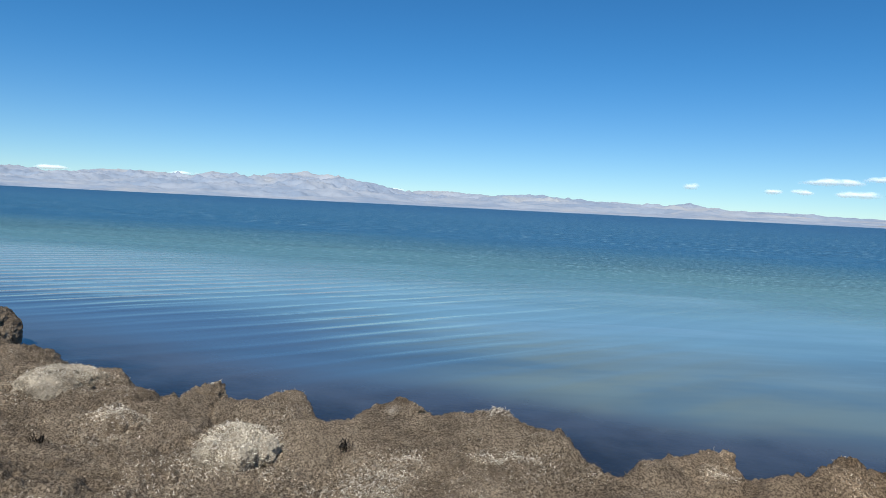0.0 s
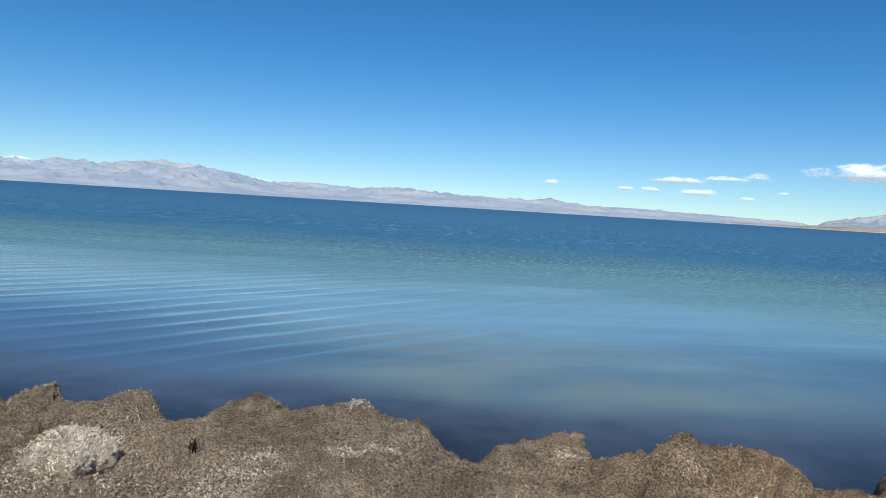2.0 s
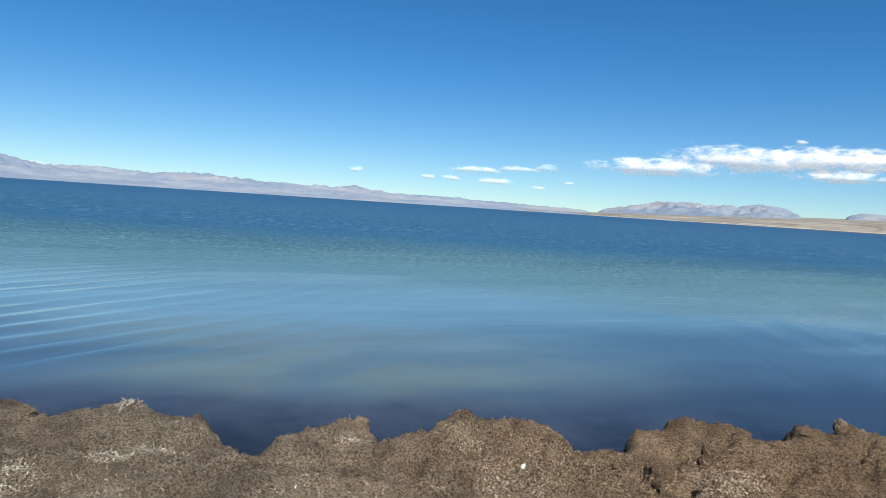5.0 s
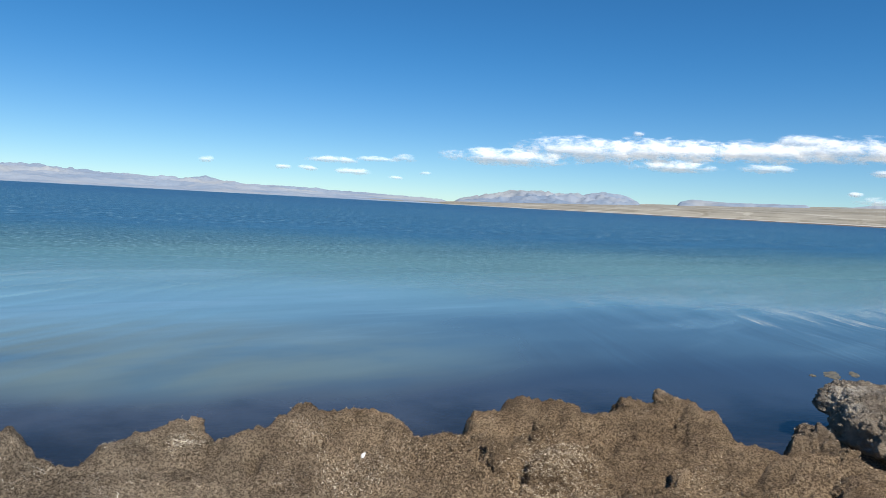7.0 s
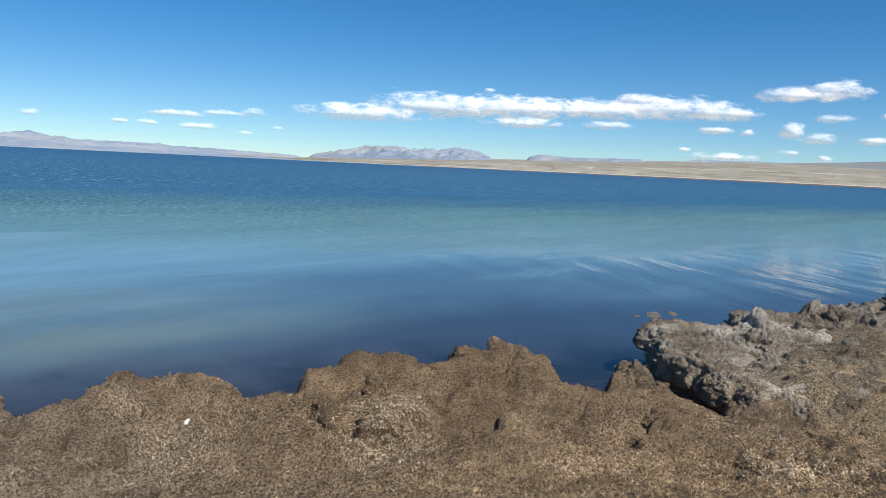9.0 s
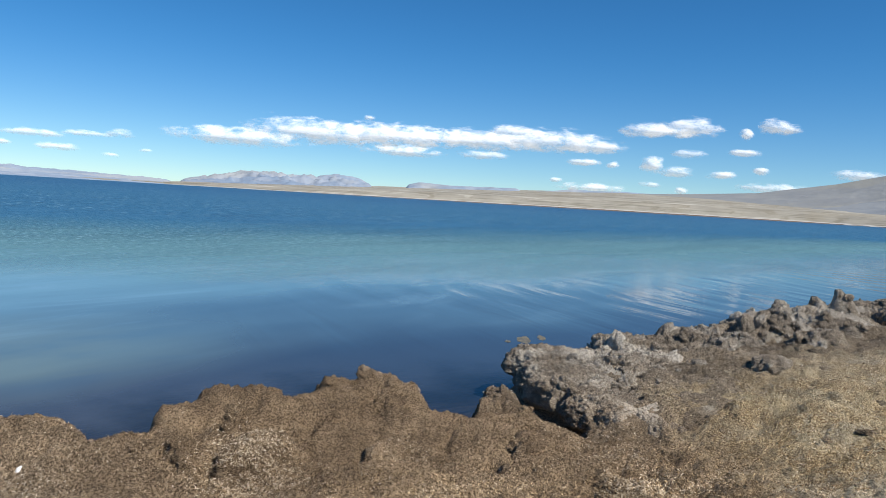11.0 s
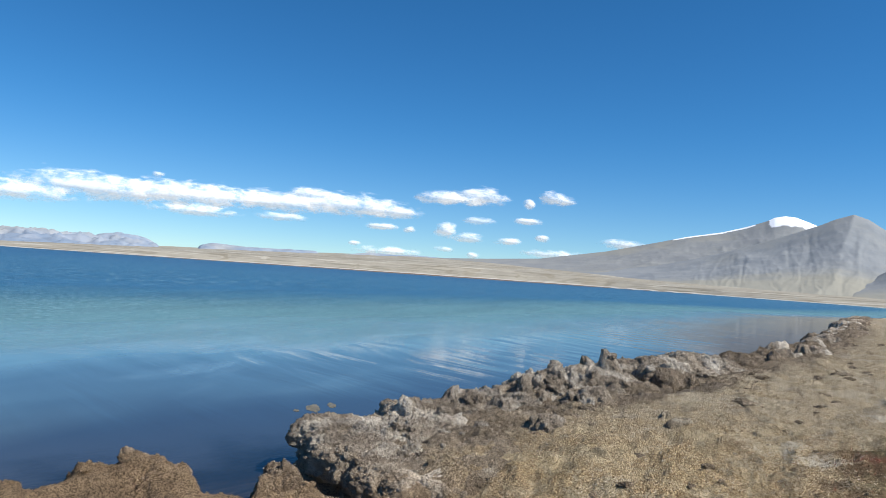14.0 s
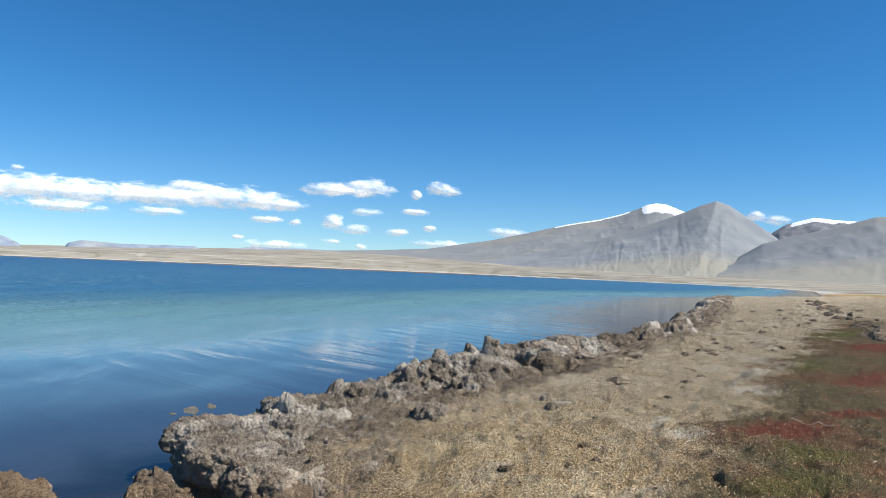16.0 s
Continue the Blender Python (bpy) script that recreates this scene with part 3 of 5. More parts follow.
def sheet_axes(fine):
    """Headings and radii of a round sheet about the start of the walk, closer set over the shore that is walked past."""
    a, b = (0.17, 0.12) if fine else (0.8, 0.8)
    az = np.concatenate([np.arange(-180, -122, 2.0), np.arange(-122, -62, a), np.arange(-62, 36, b), np.arange(36, 180, 2.0)])
    edges = [0.004, 2.2, 3.2, 11, 30, 200, 2300, 4600]
    rates = [0.12, 0.0105, 0.0062, 0.0095, 0.032, 0.022, 0.06] if fine else [0.2, 0.05, 0.05, 0.05, 0.05, 0.05, 0.06]
    r = np.concatenate([np.exp(np.arange(math.log(a), math.log(b), k)) for a, b, k in zip(edges, edges[1:], rates)] + [[4600.0]])
    return np.radians(az), r


az, rad = sheet_axes(True)
R, A = np.meshgrid(rad, az, indexing="ij")
X, Y = -R * np.sin(A), R * np.cos(A)
Z, D, FAR = ground_height(X, Y)
ground = link_mesh("ground", np.stack([X, Y, Z], -1).reshape(-1, 3), grid_faces(*X.shape, wrap=True)[:, ::-1], GROUND, [("inland", D), ("far", FAR), ("pale", pale(X, Y)), *zip(("plants", "red", "green", "ochre"), plants(X, Y))])
tagged(ground, "dry lake shore of matted weed, straw turf and salt plants", "ground", kind="structure")

az, rad = sheet_axes(False)
rad = rad[rad < 2300]
R, A = np.meshgrid(rad, az, indexing="ij")
X, Y = -R * np.sin(A), R * np.cos(A)
water = link_mesh("water", np.stack([X, Y, 0 * X], -1).reshape(-1, 3), grid_faces(*X.shape, wrap=True)[:, ::-1], WATER, [("inland", inland(X, Y))])
tagged(water, "clear blue-green lake water, calm by the bank and ruffled further out", "water", kind="structure")


# ---------------------------------------------------------------- mountains
def mountain(name, label, az0, az1, foot, ridge, back, skyline, material, rough=0.25, power=1.35, seed=0, step=0.14, rows=70, gully=1.0, fade=2.0, snow=(), streaks=0.0, spur=None, drift=0.0, wander=1.3, jag=0.0):
    """A range from heading az0 to az1; foot, ridge and back are distances, skyline gives a few summit heights in degrees."""
    a = np.arange(az0, az1 + step, step)
    r = np.concatenate([np.linspace(foot, ridge, rows), np.linspace(ridge, back, rows // 3)[1:]])
    Rr, Aa = np.meshgrid(r, a, indexing="ij")
    x, y = -Rr * np.sin(np.radians(Aa)), Rr * np.cos(np.radians(Aa))
    s = np.where(Rr < ridge, np.clip((Rr - foot) / (ridge - foot), 0, 1), np.clip((back - Rr) / (back - ridge), 0, 1))
    at = Aa - (1 - s) * (drift + wander * fbm(Aa * 0.35, s * 3.5, octaves=3, seed=seed + 40))
    crest = sorted(skyline)
    el = np.interp(at, *zip(*crest))
    broad = sum(np.interp(at + k, *zip(*crest)) for k in (-2.4, -1.2, 0.0, 1.2, 2.4)) / 5
    el = el + (broad - el) * smooth(1.0, 0.7, s)
    el = el + jag * smooth(0.5, 1.0, s) * fbm(at * 1.1, s * 2.0, octaves=4, gain=0.6, seed=seed + 60, ridged=True)
    top = ridge * np.tan(np.radians(el))
    side = smooth(az0, az0 + fade, Aa) * smooth(az1, az1 - fade, Aa)
    k = gully * 1.0 / 160
    cut = fbm(x * k, y * k, octaves=6, gain=0.55, seed=seed, ridged=True)
    shape = s ** power * (1 + rough * (cut - 0.25) * (1 - s ** 6) * 2.2) + 0.035 * rough * fbm(x * k * 4, y * k * 4, octaves=4, seed=seed + 9)
    shape = shape + streaks * 0.028 * s * (1 - s ** 4) * fbm(Aa * 1.4 + 1.6 * fbm(Aa, s * 3, octaves=2, seed=seed), s * 1.3, octaves=4, gain=0.6, seed=seed + 20, ridged=True)
    if spur:                                 # a rib that runs down from the summit
        where, width, much = spur
        shape = shape + much * s * (1 - s ** 3) * np.exp(-np.abs(at - where - 0.25 * fbm(s * 5, s * 0 + 3, octaves=3, seed=seed)) / width)
    z = top * side * np.maximum(shape, -0.02) - 6 * (1 - s)
    white = 0 * x
    for lo, hi, depth in snow:               # snow lies along the crest between two headings, so far down
        white = np.maximum(white, smooth(lo, lo + 0.7, Aa) * smooth(hi, hi - 0.7, Aa) * smooth(1 - 1.6 * depth, 1 - 0.5 * depth, s))
    ob = link_mesh(name, np.stack([x, y, z], -1).reshape(-1, 3), grid_faces(*x.shape), material, [("snow", white), ("foot", smooth(0.86, 0.35, s) * (Rr < ridge))])
    return tagged(ob, label, "mountain", kind="structure")


mountain("mountain_range_west", "haze-pale lavender-brown mountain range across the lake", -40, 46, 1750, 3000, 3500,
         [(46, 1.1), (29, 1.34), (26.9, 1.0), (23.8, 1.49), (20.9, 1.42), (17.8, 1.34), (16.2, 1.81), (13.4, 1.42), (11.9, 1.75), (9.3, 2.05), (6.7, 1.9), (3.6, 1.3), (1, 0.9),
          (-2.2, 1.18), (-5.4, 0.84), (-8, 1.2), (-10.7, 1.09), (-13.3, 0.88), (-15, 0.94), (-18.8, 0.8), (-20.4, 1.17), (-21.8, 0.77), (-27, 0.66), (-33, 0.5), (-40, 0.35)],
         HAZY_ROCK, 0.32, 1.0, 31, gully=1.2, jag=0.07)
mountain("mountain_block", "haze-blue bare mountain block behind the plain", -54.6, -39, 2500, 3600, 4000,
         [(-39, 0.3), (-41.5, 0.75), (-44.2, 1.33), (-47, 1.28), (-49.6, 1.2), (-51.2, 1.45), (-52.9, 1.3), (-53.8, 0.8), (-54.6, 0.5)], HAZY_BLUE_ROCK, 0.4, 1.1, 41, gully=1.3, fade=1.0, jag=0.07)
mountain("mountain_mesa", "low flat-topped haze-blue mountain behind the plain", -66.2, -56, 3400, 3900, 4300,
         [(-66.2, 1.1), (-65.2, 1.28), (-62, 1.22), (-60, 1.2), (-57.6, 1.32), (-56, 0.9)], HAZY_BLUE_ROCK, 0.2, 0.8, 51, fade=0.8)
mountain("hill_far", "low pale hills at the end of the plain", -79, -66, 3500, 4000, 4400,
         [(-79, 1.5), (-76, 1.4), (-73.5, 1.48), (-71.5, 1.42), (-69.5, 1.46), (-67.8, 1.2), (-66, 1.1)], HAZY_ROCK, 0.2, 0.8, 55, fade=0.8)
mountain("snow_mountain", "bare grey mountain with a small snow cap", -112, -70, 1900, 3900, 4500,
         [(-112, 3.0), (-106, 4.6), (-103, 5.2), (-102, 5.63), (-101.3, 5.9), (-100.6, 5.98), (-99.9, 5.85), (-99.3, 5.55), (-98, 5.1), (-96.4, 4.66), (-93.9, 4.2), (-91.6, 3.62), (-88, 2.76), (-85, 2.25), (-83, 1.9), (-79, 1.62), (-74, 1.35), (-70, 0.9)],
         mountain_material("snowy_rock", (0.232, 0.243, 0.25), (0.266, 0.275, 0.272), (0.284, 0.28, 0.25), True, 0.9), 0.03, 2.1, 61, step=0.1, rows=110, fade=3.0, snow=((-103, -99.2, 0.06), (-99.0, -96.4, 0.012), (-97.2, -92.6, 0.012)))
mountain("grey_mountain", "steep grey scree mountain beside the snowy one", -110.5, -82, 1500, 3200, 4000,
         [(-110.5, 2.6), (-108.7, 3.75), (-106.9, 5.1), (-105.8, 5.85), (-104.9, 6.2), (-103.8, 5.85), (-102.9, 5.43), (-100.9, 4.66), (-98.5, 3.8), (-96.2, 3.05), (-94, 2.45), (-92, 1.95), (-88, 1.3), (-82, 0.7)],
         mountain_material("scree", (0.213, 0.232, 0.25), (0.262, 0.278, 0.288), (0.274, 0.282, 0.274), False, 0.95), 0.06, 2.5, 71, step=0.09, rows=100, gully=0.6, fade=1.5, streaks=0.8, spur=(-104.9, 1.6, 0.08), drift=2.6)
mountain("mountain_right_back", "snow-streaked mountain ridge behind the grey hills", -128, -107.8, 2700, 3900, 4400,
         [(-128, 4.8), (-121, 5.4), (-117, 4.9), (-114.2, 4.72), (-112.8, 4.8), (-111.4, 5.0), (-109.6, 4.48), (-108.6, 3.8), (-107.8, 3.2)],
         mountain_material("streaked_rock", (0.19, 0.2, 0.225), (0.235, 0.24, 0.25), (0.23, 0.225, 0.215), True, 0.6), 0.1, 1.2, 81, fade=0.7, snow=((-114.8, -109.6, 0.06),))
mountain("mountain_right_front", "grey-brown foothills by the plain", -135, -103.0, 1500, 2600, 3300,
         [(-135, 4.5), (-122, 5.2), (-115.2, 5.05), (-112.8, 4.35), (-110, 3.64), (-108.1, 3.1), (-106.2, 1.9), (-105.0, 1.6), (-103.0, 1.2)], GREY_ROCK, 0.05, 2.0, 91, fade=2.2, streaks=0.4, wander=0.2)


# ---------------------------------------------------------------- clouds
def cloud(label, *puffs, material=CLOUD):
    """A cloud of one or more soft banks, each given by heading, height, width and depth in degrees."""
    n, m = 25, 13
    first = None
    for az0, el0, w, h in puffs:
        verts, uvs = [], []
        for j in range(m):
            for i in range(n):
                u, v = i / (n - 1), j / (m - 1)
                a, e = radians(az0 - (u - 0.5) * w), radians(el0 + (v - 0.5) * h)
                bulge = max(0.0, 1 - (2 * u - 1) ** 2) * max(0.0, 1 - (2 * v - 1) ** 2)
                rr = 4650 - 60 * h * bulge - (az0 * 7) % 40
                verts.append((-rr * math.sin(a) * math.cos(e), rr * math.cos(a) * math.cos(e), rr * math.sin(e)))
                uvs.append((u, v))
        ob = link_mesh("cloud" if first is None else "puff", verts, grid_faces(m, n), material, uvs=uvs)
        ob.visible_shadow = False
        if first is None:
            first = tagged(ob, label, "cloud", group="fair-weather clouds")
        else:
            ob.parent = first
    return first


SMALL = "small white fair-weather cloud low in a blue sky"
cloud("long white bank of flat clouds over the plain", (-43.5, 3.85, 12, 1.9), (-49.5, 4.65, 13, 2.7), (-55.5, 4.75, 14, 2.6), (-61.5, 4.8, 14, 2.2), (-67.5, 5.0, 12, 2.4), (-65, 5.6, 6, 1.5), (-57.3, 4.8, 10, 1.9), (-56.4, 3.65, 8, 1.2), (-71.0, 4.8, 6, 1.5), (-53.4, 6.05, 1.3, 0.6))
cloud("white cumulus cloud with a flat base", (-77.9, 6.45, 5.6, 1.9), (-75.0, 6.15, 5.6, 1.4), (-76.6, 6.1, 8, 1.2))
cloud("ragged white cloud scrap", (-83.6, 6.65, 2.6, 1.4), (-84.6, 6.45, 2.4, 1.0), (-81.9, 6.05, 1.2, 1.0))
for az0, el0, w, h in ((-20.4, 2.37, 1.6, 0.7), (-26, 2.2, 1.5, 0.55), (-27.9, 2.2, 1.8, 0.55), (-29.9, 2.97, 5, 0.8), (-33.1, 3.17, 4, 0.6), (-35.4, 3.38, 2.6, 0.8),
                       (-31.6, 2.12, 3.6, 0.7), (-34.8, 1.8, 1.5, 0.4), (-37.2, 2.3, 1.2, 0.4), (-78.0, 4.5, 3, 0.9), (-62.5, 3.7, 5, 0.9), (27.0, 1.38, 3, 0.5), (18.3, 1.5, 3, 0.4), (2.6, 1.1, 3, 0.4), (-75.4, 2.1, 2.2, 0.6)):
    cloud(SMALL, (az0, el0, w, h), material=THIN_CLOUD)
for az0, el0, w, h in ((-70.2, 3.6, 3.2, 0.8), (-72.5, 3.47, 1.2, 0.7), (-75.4, 3.65, 2.2, 1.6), (-77.2, 3.15, 3, 1.0), (-80.3, 3.06, 2.8, 0.8), (-82, 4.7, 3, 0.8), (-83.1, 3.47, 1.6, 0.8),
                       (-84.2, 2.2, 6, 1.0), (-89.1, 3.33, 4.2, 1.0), (-70.8, 1.65, 6.5, 0.9), (-68.3, 2.1, 1.2, 0.5), (-77.7, 1.76, 1.2, 0.7), (-107.6, 5.1, 1.6, 1.0), (-108.9, 4.75, 2.6, 1.1)):
    cloud(SMALL, (az0, el0, w, h))


# ---------------------------------------------------------------- mounds of dried weed along the bank
def mound_mesh(name, x, y, rx, ry, top, turn=0.0, low=-0.12, material=None, seed=0, crag=1.0, square=0.8, lean=0.0, grain=0.028, under=0.10, knobs=1.0, freq=1.0, back=1.0):
    """A matted mound: steep or undercut towards the water, a lumpy top that leans over it."""
    size = max(rx, ry)
    cols = int(min(320, max(30, 2 * math.pi * size / grain)))
    rows = int(min(112, max(14, cols * 0.36)))
    phi = np.linspace(radians(-48), radians(90), rows)[:, None]
    th = np.linspace(0, 2 * math.pi, cols, endpoint=False)[None, :]
    rho = np.maximum(np.cos(phi), 0) ** square * np.where(phi < 0, 1 - under * np.sin(-phi) / 0.74, 1)
    up = np.where(phi < 0, np.sin(phi) / math.sin(radians(48)), np.maximum(np.sin(phi), 0) ** 0.9)
    outline = 1 + 0.30 * fbm(np.cos(th) * 1.9 + seed, np.sin(th) * 1.9, octaves=2, gain=0.5, seed=seed)
    px, py = rx * rho * np.cos(th) * outline, ry * rho * np.sin(th) * outline + lean * ry * np.maximum(up, 0)
    py = np.where(py < 0, py * back, py)
    mid = low + 0.35 * (top - low)
    pz = np.where(up < 0, mid + up * (mid - low), mid + up * (top - mid)) + 0 * px
    c, s = math.cos(radians(turn)), math.sin(radians(turn))
    wx, wy = x + c * px - s * py, y + s * px + c * py
    qx, qy, qz = wx * freq, wy * freq, pz * freq
    big, mid_, fin = (1 / freq,) * 3 if freq > 1 else (min(1, size * 1.6), min(1, size * 2.5), min(1, size * 2.5))
    n1 = fbm(qx * 3.0, qy * 3.0, qz * 3.0, octaves=3, seed=seed + 1)
    n2 = fbm(qx * 10, qy * 10, qz * 10, octaves=5, gain=0.7, seed=seed + 2)
    n3 = fbm(qx * 4.5, qy * 4.5, qz * 6, octaves=4, seed=seed + 3, ridged=True)
    n4 = np.abs(fbm(qx * 7, qy * 7, qz * 7, octaves=3, gain=0.6, seed=seed + 4)) + 0.45 * np.abs(fbm(qx * 19, qy * 19, qz * 19, octaves=2, seed=seed + 5))
    amp = crag * (0.06 * knobs * (n4 - 0.2) * fin + 0.12 * n1 * big + (0.04 + 0.025 * knobs) * n2 * mid_ - 0.09 * np.maximum(n3 - 0.3, 0) * big)
    nx, ny = np.cos(th) * np.cos(phi), np.sin(th) * np.cos(phi)
    wx, wy = wx + amp * (c * nx - s * ny), wy + amp * (s * nx + c * ny)
    pz = pz + amp * np.maximum(np.sin(phi), 0)
    verts = np.concatenate([np.stack([wx, wy, pz], -1).reshape(-1, 3)[:-cols], [[wx[-1].mean(), wy[-1].mean(), pz[-1].mean()]]])
    faces = grid_faces(rows - 1, cols, wrap=True).tolist()
    tip, ring = len(verts) - 1, (rows - 2) * cols
    faces += [(ring + k, ring + (k + 1) % cols, tip) for k in range(cols)]
    me = bpy.data.meshes.new(name)
    me.from_pydata((verts - np.array([x, y, 0])).tolist(), [], faces)
    me.materials.append(material or WEED)
    me.polygons.foreach_set("use_smooth", np.full(len(me.polygons), True))
    return me


def mound(label, x, y, rx, ry, top, turn=0.0, name="weed_mound", **more):
    ob = new(name, mound_mesh(name, x, y, rx, ry, top, turn, **more))
    ob.location = (x, y, 0)
    return tagged(ob, label, "mound", group="mounds of dried weed along the bank")


BROWN = "brown lumpy mound of matted dried water weed"
GREY = "weathered grey mound of dried weed with an undercut side"
PALE = "bleached whitish lump of dried weed on the brown bank"
count = 0
# humps that stand out of the brown bank
for x, y, rx, ry, top, turn, square in ((-6.6, 10.5, 0.7, 0.55, 0.72, 20, 0.7), (-4.55, 8.3, 0.55, 0.5, 0.55, 0, 0.8), (-2.75, 6.95, 0.32, 0.3, 0.5, 0, 0.8), (-1.28, 7.05, 0.3, 0.26, 0.5, 0, 0.8), (-0.1, 6.95, 0.3, 0.34, 0.52, 0, 0.9),
                                        (0.5, 5.35, 0.85, 0.5, 0.50, 61, 1.1), (2.45, 5.75, 0.3, 0.26, 0.47, 0, 0.8), (3.75, 5.4, 0.4, 0.3, 0.44, -30, 0.8), (4.75, 3.72, 0.5, 0.4, 0.54, -25, 0.7),
                                        (5.55, 4.72, 0.34, 0.3, 0.50, -25, 0.8), (6.55, 4.05, 0.5, 0.4, 0.47, -25, 0.9), (7.0, 4.1, 0.3, 0.3, 0.46, -25, 0.8), (6.05, 3.1, 0.34, 0.26, 0.40, -20, 0.9), (5.53, 2.94, 0.28, 0.22, 0.45, 0, 1.1), (-1.87, 5.05, 0.24, 0.2, 0.54, 0, 0.8), (-2.6, 6.3, 0.35, 0.25, 0.5, 0, 0.8)):
    count += 1
    mound(BROWN, x, y, rx, ry, top - 0.02, turn, seed=count * 7, lean=0.1, knobs=0.7, crag=0.9, grain=0.02, back=1.2, square=square, freq=1.5)
# bleached lumps on it
for x, y, rx, ry, top, square in ((-1.38, 5.62, 0.29, 0.42, 0.60, 2.0), (0.82, 6.74, 0.12, 0.12, 0.52, 1.1), (-3.6, 7.35, 0.46, 0.42, 0.56, 0.5)):
    count += 1
    mound(PALE, x, y, rx, ry, top, 0, name="weed_lump", low=top - 0.35, material=WEED_WHITE, seed=count * 7, crag=0.9, square=square, knobs=1.0, grain=0.016, freq=2.4, under=0.1)
# small crags that stick out of the brown bank
for x, y, rx, ry, top in ((4.82, 3.86, 0.15, 0.11, 0.66), (3.48, 5.6, 0.17, 0.11, 0.48), (6.6, 4.33, 0.2, 0.15, 0.48), (7.1, 4.26, 0.18, 0.14, 0.49), (-2.05, 7.1, 0.2, 0.14, 0.52),
                          (2.62, 5.82, 0.1, 0.09, 0.46), (4.33, 3.95, 0.12, 0.18, 0.5)):
    count += 1
    mound("small rough crag of dried weed on the bank", x, y, rx, ry, top, 0, name="weed_crag", low=top - 0.36, seed=count * 7, crag=1.2, square=0.7, freq=2.2, grain=0.014, under=0.3)
# the grey block and the ridge beyond it
for x, y, rx, ry, top, turn in ((9.1, 2.5, 0.8, 0.75, 0.62, -25), (9.5, 2.0, 1.0, 0.8, 0.66, -25), (10.3, 2.0, 1.05, 0.8, 0.68, -28), (11.3, 1.45, 1.1, 0.8, 0.77, -28),
                                (12.3, 0.85, 1.15, 0.8, 0.90, -25), (13.5, 0.15, 1.15, 0.8, 1.04, -25), (15.2, -0.5, 0.9, 0.8, 1.02, -25), (16.5, -1.05, 1.3, 0.9, 1.03, -25), (18.1, -1.8, 1.3, 0.9, 1.04, -25)):
    count += 1
    mound(GREY, x, y, rx, ry, top, turn, material=WEED_GREY, seed=count * 7, square=0.8, lean=0.15, knobs=1.8, crag=1.05, freq=1.6, back=1.5, grain=0.024 if x < 13 else 0.036)
# brown slopes behind it, down to the turf
for x, y, rx, ry, top in ((9.2, 1.25, 1.0, 0.8, 0.66), (10.5, 0.75, 1.1, 0.9, 0.74), (11.9, 0.15, 1.1, 0.8, 0.86), (13.1, -0.35, 0.9, 0.5, 0.93)):
    count += 1
    mound(BROWN, x, y, rx, ry, top, -25, seed=count * 7, square=1.0, knobs=0.5, crag=0.7, freq=1.4, back=1.5, grain=0.024)
for x, y, rx, ry, top in ((8.05, 0.95, 0.75, 0.55, 0.62), (7.5, 1.6, 0.38, 0.32, 0.50)):
    count += 1
    mound(BROWN, x, y, rx, ry, top, -25, seed=count * 7, square=1.1, knobs=0.5, crag=0.7, freq=1.4, back=1.7, grain=0.024)
# rough grey humps along its crest
for x, y, rx, ry, top in ((9.85, 0.55, 0.3, 0.26, 0.80), (11.6, 0.1, 0.36, 0.26, 0.93), (10.9, 1.15, 0.42, 0.3, 0.84), (10.1, 2.45, 0.4, 0.25, 0.76), (12.2, 1.1, 0.4, 0.25, 0.98), (14.6, -0.75, 0.34, 0.25, 1.07), (15.6, -0.85, 0.34, 0.25, 1.08), (17.2, -1.5, 0.4, 0.28, 1.12)):
    count += 1
    mound("rough grey hump of weathered weed on the ridge", x, y, rx, ry, top, -25, name="weed_hump", low=top - 0.45, material=WEED_GREY, seed=count * 7, square=0.6, crag=1.0, freq=1.8, under=0.25, grain=0.018)
# the undercut ledge at its near end, and the knobs below it
for x, y, rx, ry, top, turn in ((8.95, 3.0, 0.5, 0.45, 0.64, 40), (8.42, 2.72, 0.48, 0.45, 0.60, 50), (8.08, 2.35, 0.5, 0.44, 0.57, 58), (7.8, 1.9, 0.48, 0.42, 0.55, 62), (7.62, 1.5, 0.42, 0.38, 0.52, 72), (7.55, 1.18, 0.34, 0.3, 0.47, 80)):
    count += 1
    mound(GREY, x, y, rx, ry, top, turn, material=WEED_GREY, seed=count * 7, square=0.42, under=0.62, low=top - 0.42, crag=0.85, knobs=1.2, grain=0.014, back=1.9, freq=1.8)
# wet hollow lumps behind the horns
for x, y, rx, ry, top in ((14.5, -0.95, 0.42, 0.32, 1.06), (14.75, -1.38, 0.3, 0.22, 0.96)):
    count += 1
    mound("dark wet lump of weed over a muddy hollow", x, y, rx, ry, top, -25, name="weed_lump", low=0.5, material=WEED_DAMP, seed=count * 7, square=0.5, under=0.6, crag=0.8, freq=1.8, grain=0.02)
for x, y, rx, ry, top in ((7.34, 2.8, 0.32, 0.25, 0.47), (7.02, 2.5, 0.24, 0.2, 0.43), (7.62, 2.98, 0.2, 0.17, 0.4), (6.62, 2.3, 0.18, 0.15, 0.42), (6.3, 2.05, 0.22, 0.17, 0.46), (6.6, 2.6, 0.18, 0.14, 0.34)):
    count += 1
    mound("knobbly dark clump of weed below the ledge", x, y, rx, ry, top, 0, name="weed_clump", low=0.0, material=WEED_DAMP, seed=count * 7, square=0.7, freq=1.5, grain=0.016)
